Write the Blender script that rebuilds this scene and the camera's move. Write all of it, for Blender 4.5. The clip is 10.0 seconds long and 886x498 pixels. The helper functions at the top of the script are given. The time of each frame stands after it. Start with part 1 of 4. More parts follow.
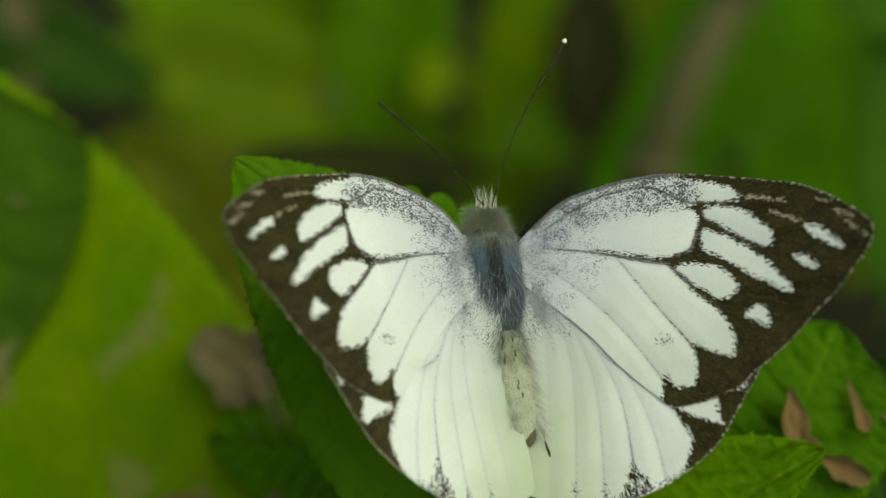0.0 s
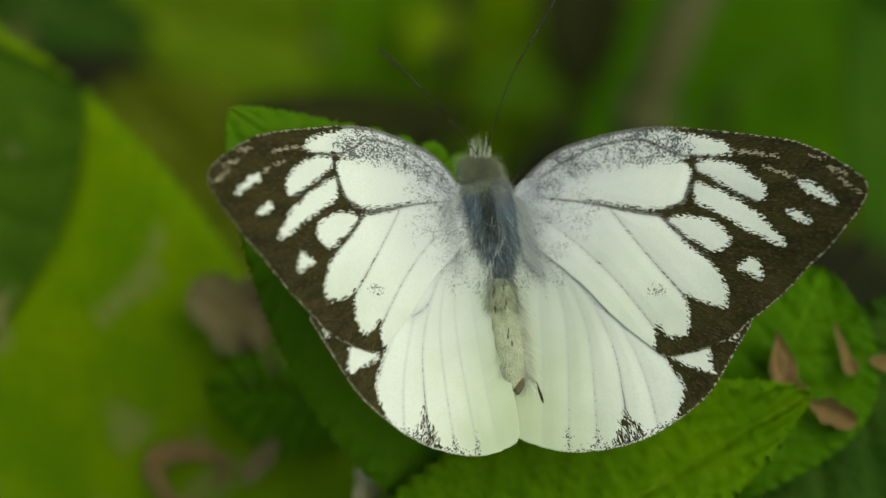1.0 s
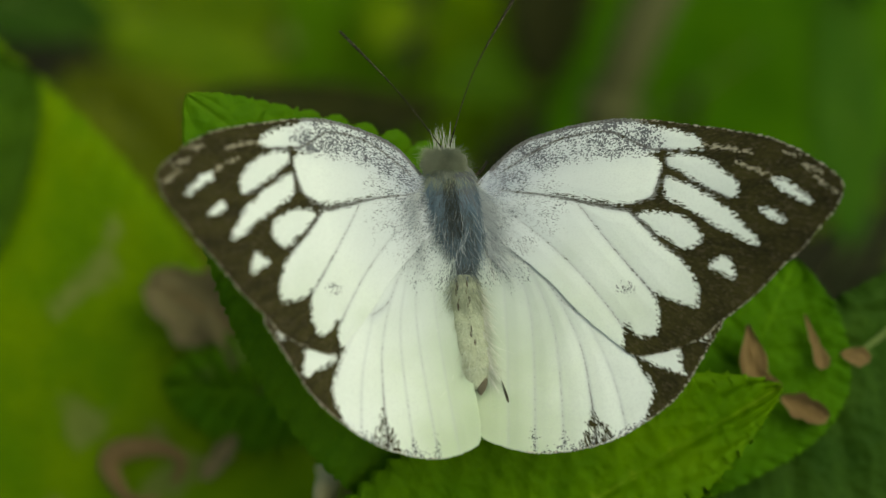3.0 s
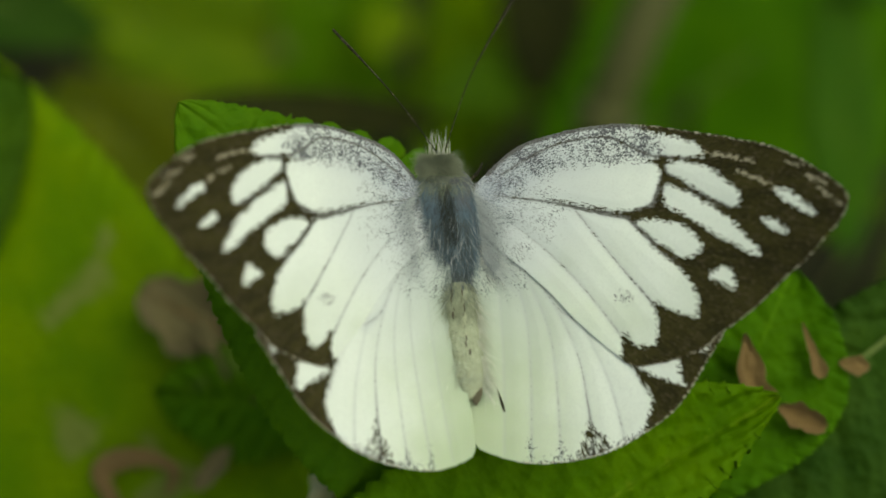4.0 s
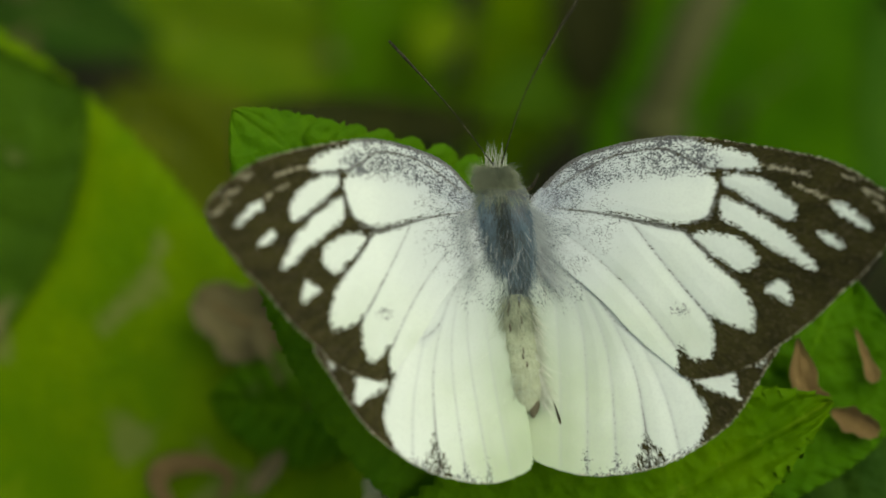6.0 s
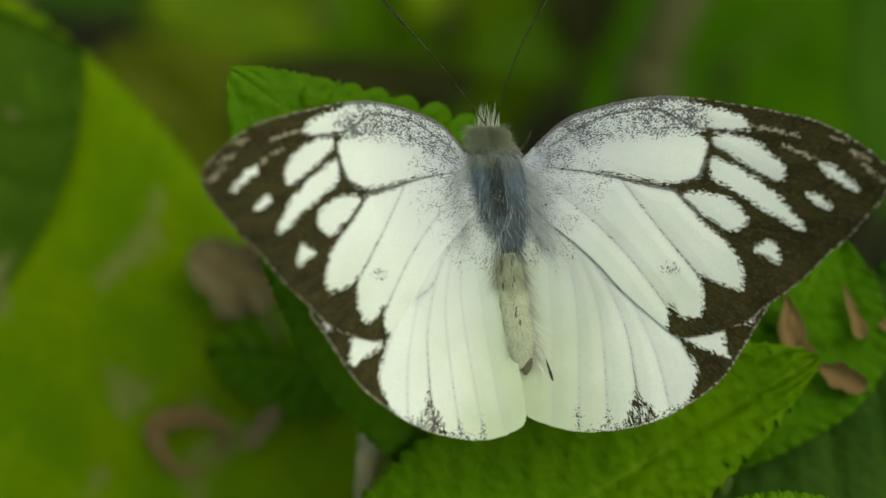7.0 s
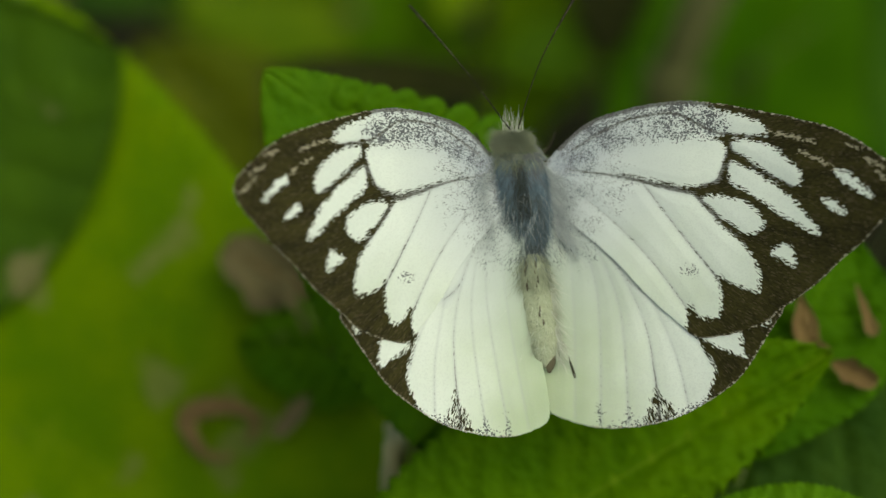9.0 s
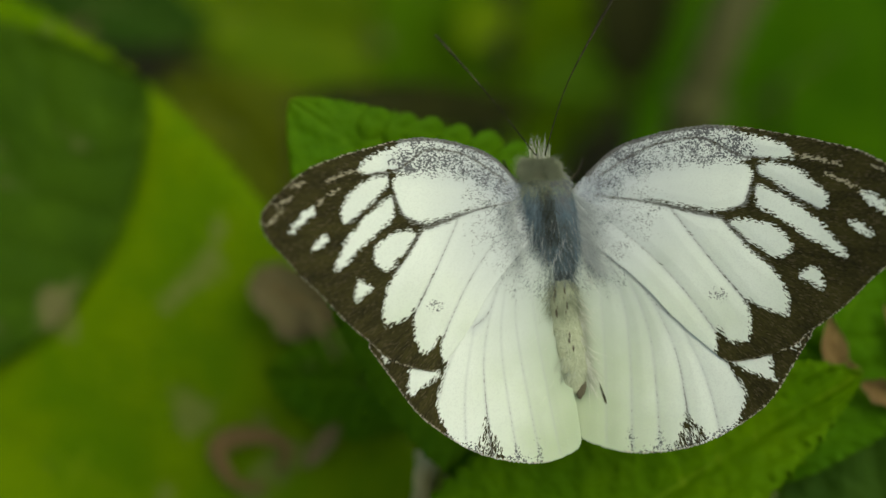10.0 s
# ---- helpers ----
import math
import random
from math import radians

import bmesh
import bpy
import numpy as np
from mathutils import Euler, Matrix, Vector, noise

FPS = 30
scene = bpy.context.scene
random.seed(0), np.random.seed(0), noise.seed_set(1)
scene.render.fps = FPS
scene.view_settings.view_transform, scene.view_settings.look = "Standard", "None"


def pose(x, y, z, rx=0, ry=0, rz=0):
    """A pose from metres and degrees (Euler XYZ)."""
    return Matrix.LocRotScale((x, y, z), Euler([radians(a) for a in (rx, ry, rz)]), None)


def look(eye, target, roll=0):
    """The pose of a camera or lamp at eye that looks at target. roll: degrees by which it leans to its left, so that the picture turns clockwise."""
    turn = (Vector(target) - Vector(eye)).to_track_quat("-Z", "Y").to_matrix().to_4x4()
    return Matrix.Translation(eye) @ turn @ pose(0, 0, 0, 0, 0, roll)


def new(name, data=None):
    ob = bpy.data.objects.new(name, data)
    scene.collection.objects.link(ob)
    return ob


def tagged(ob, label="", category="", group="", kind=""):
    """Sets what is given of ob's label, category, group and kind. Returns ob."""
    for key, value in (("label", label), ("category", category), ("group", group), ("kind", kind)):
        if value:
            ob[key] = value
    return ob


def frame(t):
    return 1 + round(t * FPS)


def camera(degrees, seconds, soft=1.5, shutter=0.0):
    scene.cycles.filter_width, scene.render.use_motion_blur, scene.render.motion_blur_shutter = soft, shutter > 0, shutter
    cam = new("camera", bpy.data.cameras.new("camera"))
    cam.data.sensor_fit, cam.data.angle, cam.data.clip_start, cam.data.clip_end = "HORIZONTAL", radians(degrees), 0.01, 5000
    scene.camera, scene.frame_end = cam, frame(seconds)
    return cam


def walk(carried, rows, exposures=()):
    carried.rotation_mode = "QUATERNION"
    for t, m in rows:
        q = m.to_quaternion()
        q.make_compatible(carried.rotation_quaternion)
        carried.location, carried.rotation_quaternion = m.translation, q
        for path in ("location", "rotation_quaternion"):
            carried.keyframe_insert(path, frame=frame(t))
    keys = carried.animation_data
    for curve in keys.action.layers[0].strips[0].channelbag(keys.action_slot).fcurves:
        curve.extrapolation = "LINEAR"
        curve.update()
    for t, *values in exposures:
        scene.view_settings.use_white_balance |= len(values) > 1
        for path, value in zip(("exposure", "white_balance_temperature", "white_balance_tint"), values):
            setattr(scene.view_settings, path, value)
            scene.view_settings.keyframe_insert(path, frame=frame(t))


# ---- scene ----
cam = camera(24.0, 10.0, soft=1.4)
cam.data.dof.use_dof = True
cam.data.dof.focus_distance = 0.1645
cam.data.dof.aperture_fstop = 14.5

# The working frame: u to the side, v up the slope, w out of it, in millimetres, leaning back 35 degrees from level.
PITCH, HEIGHT = 55.0, 0.26
SLOPE = pose(0, 0, HEIGHT, 90.0 - PITCH, 0, 0)


def spot(u, v, w):
    """A place in the world from millimetres in the working frame."""
    return SLOPE @ Vector((u * 0.001, v * 0.001, w * 0.001))


def turned(ax, ay, az):
    """A turn by a rotation vector in degrees."""
    vec = Vector((radians(ax), radians(ay), radians(az)))
    return Matrix.Rotation(vec.length, 4, vec.normalized() if vec.length > 1e-9 else Vector((1, 0, 0)))


CAMERA_ROWS = [
    (0, -0.07, 0.84, 167.69, -1.395, -1.060, -0.162),
    (0.5, 0.03, 0.61, 169.51, -0.729, -1.108, -0.219),
    (1, 0.08, 0.59, 170.21, -0.029, -0.887, 0.058),
    (1.5, 0.07, 0.37, 170.73, 0.188, -0.375, 0.155),
    (2, 0.03, 0.26, 169.36, 0.109, 0.005, 0.326),
    (2.5, 0.00, -0.00, 167.30, 0.036, 0.035, 0.001),
    (4, 0.07, -0.08, 164.35, -0.226, 0.254, 0.054),
    (4.5, 0.03, -0.15, 163.87, -0.660, 0.240, 0.375),
    (5, 0.02, -0.17, 164.27, -1.022, -0.818, 0.481),
    (5.5, 0.01, -0.23, 164.65, -1.141, -1.168, 0.221),
    (6, -0.09, -0.19, 165.32, -0.416, -1.138, 0.200),
    (6.2, -0.12, -0.18, 165.80, 0.179, -1.105, 0.266),
    (7.5, -0.31, -0.15, 168.94, 0.832, -0.788, -0.107),
    (8, -0.47, -0.25, 170.62, 0.900, -0.747, -0.266),
    (8.5, -0.72, -0.21, 172.83, 1.009, -0.958, -0.154),
    (9, -0.32, -0.14, 173.99, 0.844, -1.562, -0.401),
    (9.5, -0.33, -0.22, 174.32, 0.347, -1.974, -0.043),
    (10, -0.17, -0.12, 174.35, 0.128, -2.352, 0.490),
]
walk(cam, [(t, SLOPE @ Matrix.Translation((u * 0.001, v * 0.001, w * 0.001)) @ turned(ax, ay, az).transposed())
           for t, u, v, w, ax, ay, az in CAMERA_ROWS],
     exposures=[(0, 0.14, 6850, -10), (2.5, 0.12, 6850, -11), (4, 0.12, 6850, -11), (4.5, 0.08, 6850, -12), (5.5, 0.18, 6850, -12), (6, 0.15, 6850, -11),
                (7.5, 0.14, 6850, -10), (8.5, 0.14, 6850, -10), (9, 0.10, 6850, -10), (10, 0.07, 6850, -9)])

# ---- world and sun ----
world = bpy.data.worlds.new("world")
scene.world = world
world.use_nodes = True
wt = world.node_tree
sky = wt.nodes.new("ShaderNodeTexSky")
sky.sky_type, sky.sun_disc = "NISHITA", False
sky.sun_elevation, sky.sun_rotation = radians(65), radians(118)
sky.air_density, sky.dust_density, sky.ozone_density = 0.6, 6.0, 0.3
wt.links.new(sky.outputs[0], wt.nodes["Background"].inputs[0])
wt.nodes["Background"].inputs[1].default_value = 0.14
sun = new("sun", bpy.data.lights.new("sun", "SUN"))
sun.data.energy, sun.data.angle, sun.data.color = 0.9, radians(45), (1.0, 0.98, 0.93)
sun.matrix_world = look((0.65, -0.35, 1.6), (0, 0, 0.1))


# ---- materials ----
def material(name):
    m = bpy.data.materials.new(name)
    m.use_nodes = True
    return m, m.node_tree, m.node_tree.nodes["Principled BSDF"]


def node(nt, kind, **sets):
    n = nt.nodes.new(kind)
    for key, value in sets.items():
        n.inputs[key.replace("_", " ")].default_value = value
    return n


def noise_of(nt, scale, detail=4.0, rough=0.55, stretch=None):
    co = nt.nodes.new("ShaderNodeTexCoord")
    out = co.outputs["Object"]
    if stretch:
        mp = nt.nodes.new("ShaderNodeMapping")
        mp.inputs["Scale"].default_value = stretch
        nt.links.new(out, mp.inputs[0])
        out = mp.outputs[0]
    n = node(nt, "ShaderNodeTexNoise", Scale=scale, Detail=detail, Roughness=rough)
    nt.links.new(out, n.inputs["Vector"])
    return n.outputs[0]


def maths(nt, op, a, b=None, clamp=False):
    n = nt.nodes.new("ShaderNodeMath")
    n.operation, n.use_clamp = op, clamp
    for k, v in enumerate((a, b)):
        if v is None:
            continue
        if isinstance(v, (int, float)):
            n.inputs[k].default_value = v
        else:
            nt.links.new(v, n.inputs[k])
    return n.outputs[0]


def steps(nt, value, lo, hi):
    n = nt.nodes.new("ShaderNodeMapRange")
    n.interpolation_type = "SMOOTHSTEP"
    n.inputs["From Min"].default_value, n.inputs["From Max"].default_value = lo, hi
    nt.links.new(value, n.inputs["Value"])
    return n.outputs["Result"]


def blend(nt, fac, a, b):
    n = nt.nodes.new("ShaderNodeMix")
    n.data_type = "RGBA"
    for sock, v in ((n.inputs[0], fac), (n.inputs[6], a), (n.inputs[7], b)):
        if isinstance(v, (int, float)):
            sock.default_value = v
        elif isinstance(v, tuple):
            sock.default_value = (*v, 1.0)
        else:
            nt.links.new(v, sock)
    return n.outputs[2]


def attribute(nt, name):
    n = nt.nodes.new("ShaderNodeAttribute")
    n.attribute_name = name
    return n.outputs["Fac"]


def bumped(nt, bsdf, height, strength, distance):
    n = node(nt, "ShaderNodeBump", Strength=strength, Distance=distance)
    nt.links.new(height, n.inputs["Height"])
    nt.links.new(n.outputs[0], bsdf.inputs["Normal"])


def see_through(nt, bsdf, colour, share):
    """Lets part of the light pass through a thin sheet."""
    tr = nt.nodes.new("ShaderNodeBsdfTranslucent")
    nt.links.new(colour, tr.inputs[0])
    mix = nt.nodes.new("ShaderNodeMixShader")
    mix.inputs[0].default_value = share
    nt.links.new(bsdf.outputs[0], mix.inputs[1])
    nt.links.new(tr.outputs[0], mix.inputs[2])
    nt.links.new(mix.outputs[0], nt.nodes["Material Output"].inputs[0])


def polar_of(nt, root, reach, arc):
    """Coordinates that run out from the wing root: along, and round it."""
    co = nt.nodes.new("ShaderNodeTexCoord")
    cut = nt.nodes.new("ShaderNodeSeparateXYZ")
    nt.links.new(co.outputs["Object"], cut.inputs[0])
    x = maths(nt, "ABSOLUTE", maths(nt, "SUBTRACT", cut.outputs[0], root[0]))
    y = maths(nt, "SUBTRACT", cut.outputs[1], root[1])
    far = maths(nt, "SQRT", maths(nt, "ADD", maths(nt, "MULTIPLY", x, x), maths(nt, "MULTIPLY", y, y)))
    turn = maths(nt, "ARCTAN2", y, x)
    side = maths(nt, "SIGN", maths(nt, "SUBTRACT", cut.outputs[0], root[0]))
    out = nt.nodes.new("ShaderNodeCombineXYZ")
    nt.links.new(maths(nt, "DIVIDE", far, reach), out.inputs[0])
    nt.links.new(maths(nt, "ADD", maths(nt, "DIVIDE", turn, arc), maths(nt, "MULTIPLY", side, 900.0)), out.inputs[1])
    return out.outputs[0]


def cells_of(nt, vector):
    """Single scales: three random numbers for each."""
    n = nt.nodes.new("ShaderNodeTexVoronoi")
    n.voronoi_dimensions = "2D"
    n.inputs["Scale"].default_value = 1.0
    nt.links.new(vector, n.inputs["Vector"])
    cut = nt.nodes.new("ShaderNodeSeparateColor")
    nt.links.new(n.outputs["Color"], cut.inputs[0])
    return cut.outputs


def wing_material(name, pale, cream):
    m, nt, b = material(name)
    long_scales = cells_of(nt, polar_of(nt, (0.0022, 0.0045), 0.00024, 0.0040))
    short_scales = cells_of(nt, polar_of(nt, (0.0022, 0.0045), 0.00011, 0.0062))
    clump = noise_of(nt, 700.0, 3.0, 0.6)
    soft = noise_of(nt, 160.0, 3.0, 0.5)
    grain = noise_of(nt, 7000.0, 3.0, 0.75)
    ray = nt.nodes.new("ShaderNodeTexNoise")
    ray.inputs["Scale"].default_value, ray.inputs["Detail"].default_value = 1.0, 4.0
    nt.links.new(polar_of(nt, (0.0022, 0.0045), 0.0034, 0.055), ray.inputs["Vector"])
    streak = ray.outputs[0]
    off = maths(nt, "SUBTRACT", long_scales[0], 0.5)
    wave = maths(nt, "MULTIPLY", maths(nt, "SUBTRACT", streak, 0.5), 0.7)
    dark = steps(nt, maths(nt, "ADD", maths(nt, "ADD", attribute(nt, "dark"), maths(nt, "MULTIPLY", off, 0.50)), wave), -0.07, 0.07)
    vein = steps(nt, maths(nt, "ADD", attribute(nt, "vein"), maths(nt, "MULTIPLY", maths(nt, "SUBTRACT", short_scales[0], 0.5), 0.11)), -0.06, 0.06)
    share = maths(nt, "MULTIPLY", attribute(nt, "dust"), maths(nt, "ADD", maths(nt, "MULTIPLY", clump, 1.8), 0.1))
    share = maths(nt, "SUBTRACT", maths(nt, "MULTIPLY", share, 1.65), 0.42)
    dust = steps(nt, maths(nt, "SUBTRACT", share, short_scales[1]), -0.12, 0.12)
    fleck = steps(nt, maths(nt, "ADD", attribute(nt, "fleck"), maths(nt, "MULTIPLY", maths(nt, "SUBTRACT", long_scales[2], 0.5), 0.5)), 0.14, 0.24)
    # cream is wing colour, with shade and green show-through of the lower wings mixed in
    white = blend(nt, steps(nt, maths(nt, "ADD", attribute(nt, "yellow"), maths(nt, "MULTIPLY", maths(nt, "SUBTRACT", soft, 0.5), 0.8)), 0.1, 1.0), pale, cream)
    white = blend(nt, maths(nt, "MULTIPLY", attribute(nt, "smoke"), 0.72), white, (0.36, 0.40, 0.46))
    white = blend(nt, maths(nt, "MULTIPLY", steps(nt, maths(nt, "ADD", attribute(nt, "vein"), 0.34), 0.0, 0.40), 0.40), white, (0.42, 0.45, 0.45))
    white = blend(nt, maths(nt, "MULTIPLY", steps(nt, short_scales[2], 0.45, 1.0), 0.16), white, (0.46, 0.49, 0.47))
    white = blend(nt, maths(nt, "MULTIPLY", dust, 0.88), white, (0.05, 0.05, 0.06))
    white = blend(nt, maths(nt, "MULTIPLY", vein, 0.80), white, (0.085, 0.08, 0.072))
    brown = blend(nt, maths(nt, "ADD", maths(nt, "MULTIPLY", steps(nt, streak, 0.25, 0.75), 0.55), maths(nt, "MULTIPLY", long_scales[1], 0.45)), (0.010, 0.0085, 0.0026), (0.050, 0.0445, 0.011))
    brown = blend(nt, maths(nt, "MULTIPLY", fleck, 0.8), brown, (0.46, 0.42, 0.30))
    brown = blend(nt, maths(nt, "MULTIPLY", steps(nt, long_scales[2], 0.80, 0.98), 0.35), brown, (0.13, 0.10, 0.06))
    col = blend(nt, dark, white, brown)
    fringe = steps(nt, maths(nt, "ADD", attribute(nt, "fringe"), maths(nt, "MULTIPLY", off, 0.3)), 0.03, 0.14)
    col = blend(nt, maths(nt, "MULTIPLY", fringe, 0.75), col, (0.50, 0.47, 0.36))
    nt.links.new(col, b.inputs["Base Color"])
    b.inputs["Roughness"].default_value = 0.62
    b.inputs["Specular IOR Level"].default_value = 0.12
    relief = maths(nt, "ADD", maths(nt, "MULTIPLY", attribute(nt, "vein"), 1.2, True), maths(nt, "ADD", maths(nt, "MULTIPLY", grain, 0.15), maths(nt, "MULTIPLY", short_scales[0], 0.18)))
    bumped(nt, b, relief, 0.45, 0.0001)
    see_through(nt, b, col, 0.22)
    return m


WING = wing_material("wing_scales", (0.735, 0.785, 0.72), (0.46, 0.545, 0.36))


def leaf_material(name, low, high, share=0.25, vein=(0.17, 0.27, 0.04), rough=0.68, spots=0.0):
    m, nt, b = material(name)
    big = noise_of(nt, 90.0, 4.0, 0.6)
    fine = noise_of(nt, 1500.0, 4.0, 0.65)
    col = blend(nt, steps(nt, big, 0.3, 0.7), low, high)
    col = blend(nt, maths(nt, "MULTIPLY", fine, 0.45), col, tuple(0.5 * c for c in low))
    line = steps(nt, maths(nt, "ADD", attribute(nt, "rib"), maths(nt, "MULTIPLY", fine, 0.1)), 0.4, 1.0)
    col = blend(nt, maths(nt, "MULTIPLY", line, 0.5), col, vein)
    if spots:
        stain = steps(nt, noise_of(nt, 120.0, 2.0, 0.45), 0.585, 0.66)
        col = blend(nt, maths(nt, "MULTIPLY", stain, spots), col, (0.24, 0.20, 0.095))
    nt.links.new(col, b.inputs["Base Color"])
    b.inputs["Roughness"].default_value = rough
    b.inputs["Specular IOR Level"].default_value = 0.08
    cells = nt.nodes.new("ShaderNodeTexVoronoi")
    cells.inputs["Scale"].default_value = 900.0
    co = nt.nodes.new("ShaderNodeTexCoord")
    nt.links.new(co.outputs["Object"], cells.inputs["Vector"])
    bumped(nt, b, maths(nt, "ADD", cells.outputs["Distance"], maths(nt, "MULTIPLY", fine, 0.5)), 0.75, 0.00038)
    see_through(nt, b, col, share)
    return m


LEAF_MID = leaf_material("leaf_green", (0.041, 0.120, 0.0), (0.072, 0.176, 0.0), vein=(0.10, 0.21, 0.004))
LEAF_PERCH = leaf_material("leaf_light_green", (0.062, 0.160, 0.002), (0.100, 0.212, 0.003), vein=(0.10, 0.21, 0.008))
LEAF_FRESH = leaf_material("leaf_fresh_green", (0.068, 0.162, 0.0), (0.112, 0.218, 0.0), vein=(0.16, 0.25, 0.01))
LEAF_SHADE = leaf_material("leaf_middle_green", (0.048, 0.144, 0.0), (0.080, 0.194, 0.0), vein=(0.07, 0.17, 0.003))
LEAF_SHADOWED = leaf_material("leaf_shadowed_green", (0.052, 0.146, 0.001), (0.094, 0.196, 0.001), vein=(0.07, 0.15, 0.005), spots=0.25)
LEAF_BRIGHT = leaf_material("leaf_yellow_green", (0.098, 0.200, 0.0), (0.158, 0.256, 0.0), vein=(0.15, 0.24, 0.004), spots=0.36)
LEAF_DULL = leaf_material("leaf_dull_olive", (0.066, 0.092, 0.002), (0.112, 0.136, 0.004), vein=(0.09, 0.11, 0.004))
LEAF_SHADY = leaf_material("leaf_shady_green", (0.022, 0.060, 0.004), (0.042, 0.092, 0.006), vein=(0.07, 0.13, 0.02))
LEAF_SPOTTED = leaf_material("leaf_dark_spotted", (0.038, 0.088, 0.003), (0.066, 0.136, 0.004), vein=(0.05, 0.11, 0.005), spots=0.6)
LEAF_OLIVE = leaf_material("leaf_olive", (0.078, 0.150, 0.002), (0.128, 0.196, 0.004), vein=(0.11, 0.17, 0.004))
# near-black colour that stands for the shade in gaps between leaves
GAP_SHADE = leaf_material("gap_shade", (0.016, 0.020, 0.003), (0.036, 0.040, 0.007), vein=(0.03, 0.03, 0.01))
LEAF_MOTTLED = leaf_material("leaf_mottled_olive", (0.076, 0.166, 0.0), (0.130, 0.230, 0.0), vein=(0.10, 0.19, 0.003), spots=0.45)
LEAF_BLUE = leaf_material("leaf_dark_blue_green", (0.034, 0.100, 0.004), (0.060, 0.138, 0.005), vein=(0.05, 0.125, 0.005))
LEAF_DEEP = leaf_material("leaf_blue_green", (0.056, 0.142, 0.0), (0.096, 0.192, 0.0), vein=(0.085, 0.17, 0.003), spots=0.5)


def mixed_leaves():
    m, nt, b = material("undergrowth_leaves")
    geo = nt.nodes.new("ShaderNodeNewGeometry")
    pick = geo.outputs["Random Per Island"]
    fine = noise_of(nt, 300.0, 4.0, 0.6)
    col = blend(nt, pick, (0.036, 0.090, 0.001), (0.130, 0.205, 0.001))
    col = blend(nt, maths(nt, "MULTIPLY", fine, 0.5), col, (0.03, 0.05, 0.004))
    col = blend(nt, steps(nt, pick, 0.975, 0.98), col, (0.022, 0.032, 0.006))
    nt.links.new(col, b.inputs["Base Color"])
    b.inputs["Roughness"].default_value = 0.7
    b.inputs["Specular IOR Level"].default_value = 0.08
    see_through(nt, b, col, 0.25)
    return m


UNDER = mixed_leaves()


def plain(name, low, high, scale, rough=0.8, bump=0.4, depth=0.0003):
    m, nt, b = material(name)
    n1, n2 = noise_of(nt, scale, 5.0, 0.6), noise_of(nt, scale * 9, 3.0, 0.6)
    col = blend(nt, maths(nt, "ADD", maths(nt, "MULTIPLY", n1, 0.7), maths(nt, "MULTIPLY", n2, 0.3)), low, high)
    nt.links.new(col, b.inputs["Base Color"])
    b.inputs["Roughness"].default_value = rough
    b.inputs["Specular IOR Level"].default_value = 0.25
    bumped(nt, b, n2, bump, depth)
    return m


def speckled(name, low, high, spot_colour):
    m, nt, b = material(name)
    n1, n2 = noise_of(nt, 1300.0, 4.0, 0.6), noise_of(nt, 5200.0, 2.0, 0.6)
    col = blend(nt, n1, low, high)
    col = blend(nt, maths(nt, "MULTIPLY", steps(nt, n2, 0.60, 0.68), 0.7), col, spot_colour)
    nt.links.new(col, b.inputs["Base Color"])
    b.inputs["Roughness"].default_value = 0.75
    b.inputs["Specular IOR Level"].default_value = 0.2
    bumped(nt, b, n2, 0.6, 0.0003)
    return m


SOIL = plain("soil", (0.006, 0.007, 0.002), (0.024, 0.024, 0.007), 60.0, 0.95, 0.8, 0.002)
DRY = plain("dry_leaf", (0.105, 0.070, 0.022), (0.260, 0.175, 0.066), 700.0, 0.9, 0.8, 0.0005)
DRY_PALE = plain("pale_dry_leaf", (0.085, 0.075, 0.026), (0.175, 0.145, 0.062), 250.0, 0.85)
BARK = plain("stem_bark", (0.048, 0.056, 0.013), (0.088, 0.090, 0.030), 400.0, 0.85)
STALK = plain("green_stalk", (0.07, 0.11, 0.02), (0.13, 0.17, 0.04), 500.0, 0.6)
PALE_STALK = plain("pale_stalk", (0.38, 0.36, 0.15), (0.55, 0.51, 0.26), 500.0, 0.6)
THORAX = plain("thorax_skin", (0.05, 0.055, 0.06), (0.12, 0.13, 0.14), 1500.0, 0.7)
ABDOMEN = speckled("abdomen_skin", (0.19, 0.215, 0.125), (0.44, 0.475, 0.335), (0.05, 0.05, 0.035))
HEAD = plain("head_skin", (0.07, 0.08, 0.06), (0.15, 0.165, 0.13), 1500.0, 0.7)
EYE = plain("eye_shell", (0.05, 0.06, 0.03), (0.14, 0.15, 0.08), 4000.0, 0.3)
def ringed():
    m, nt, b = material("antenna_skin")
    spots = steps(nt, noise_of(nt, 5200.0, 2.0, 0.5), 0.56, 0.66)
    nt.links.new(blend(nt, maths(nt, "MULTIPLY", spots, 0.6), (0.020, 0.019, 0.009), (0.18, 0.17, 0.10)), b.inputs["Base Color"])
    b.inputs["Roughness"].default_value = 0.7
    b.inputs["Specular IOR Level"].default_value = 0.1
    return m


FEELER = ringed()
IVORY = plain("antenna_tip", (0.75, 0.75, 0.62), (0.85, 0.85, 0.75), 2000.0, 0.5)
FUR_GREY = plain("grey_fur", (0.05, 0.065, 0.07), (0.15, 0.18, 0.18), 900.0, 0.8)
FUR_BLUE = plain("blue_grey_fur", (0.07, 0.115, 0.15), (0.20, 0.265, 0.31), 900.0, 0.8)
FUR_PALE = plain("pale_grey_fur", (0.30, 0.335, 0.34), (0.52, 0.555, 0.54), 900.0, 0.8)
FUR_DARK = plain("dark_fur", (0.02, 0.025, 0.02), (0.07, 0.08, 0.07), 900.0, 0.8)
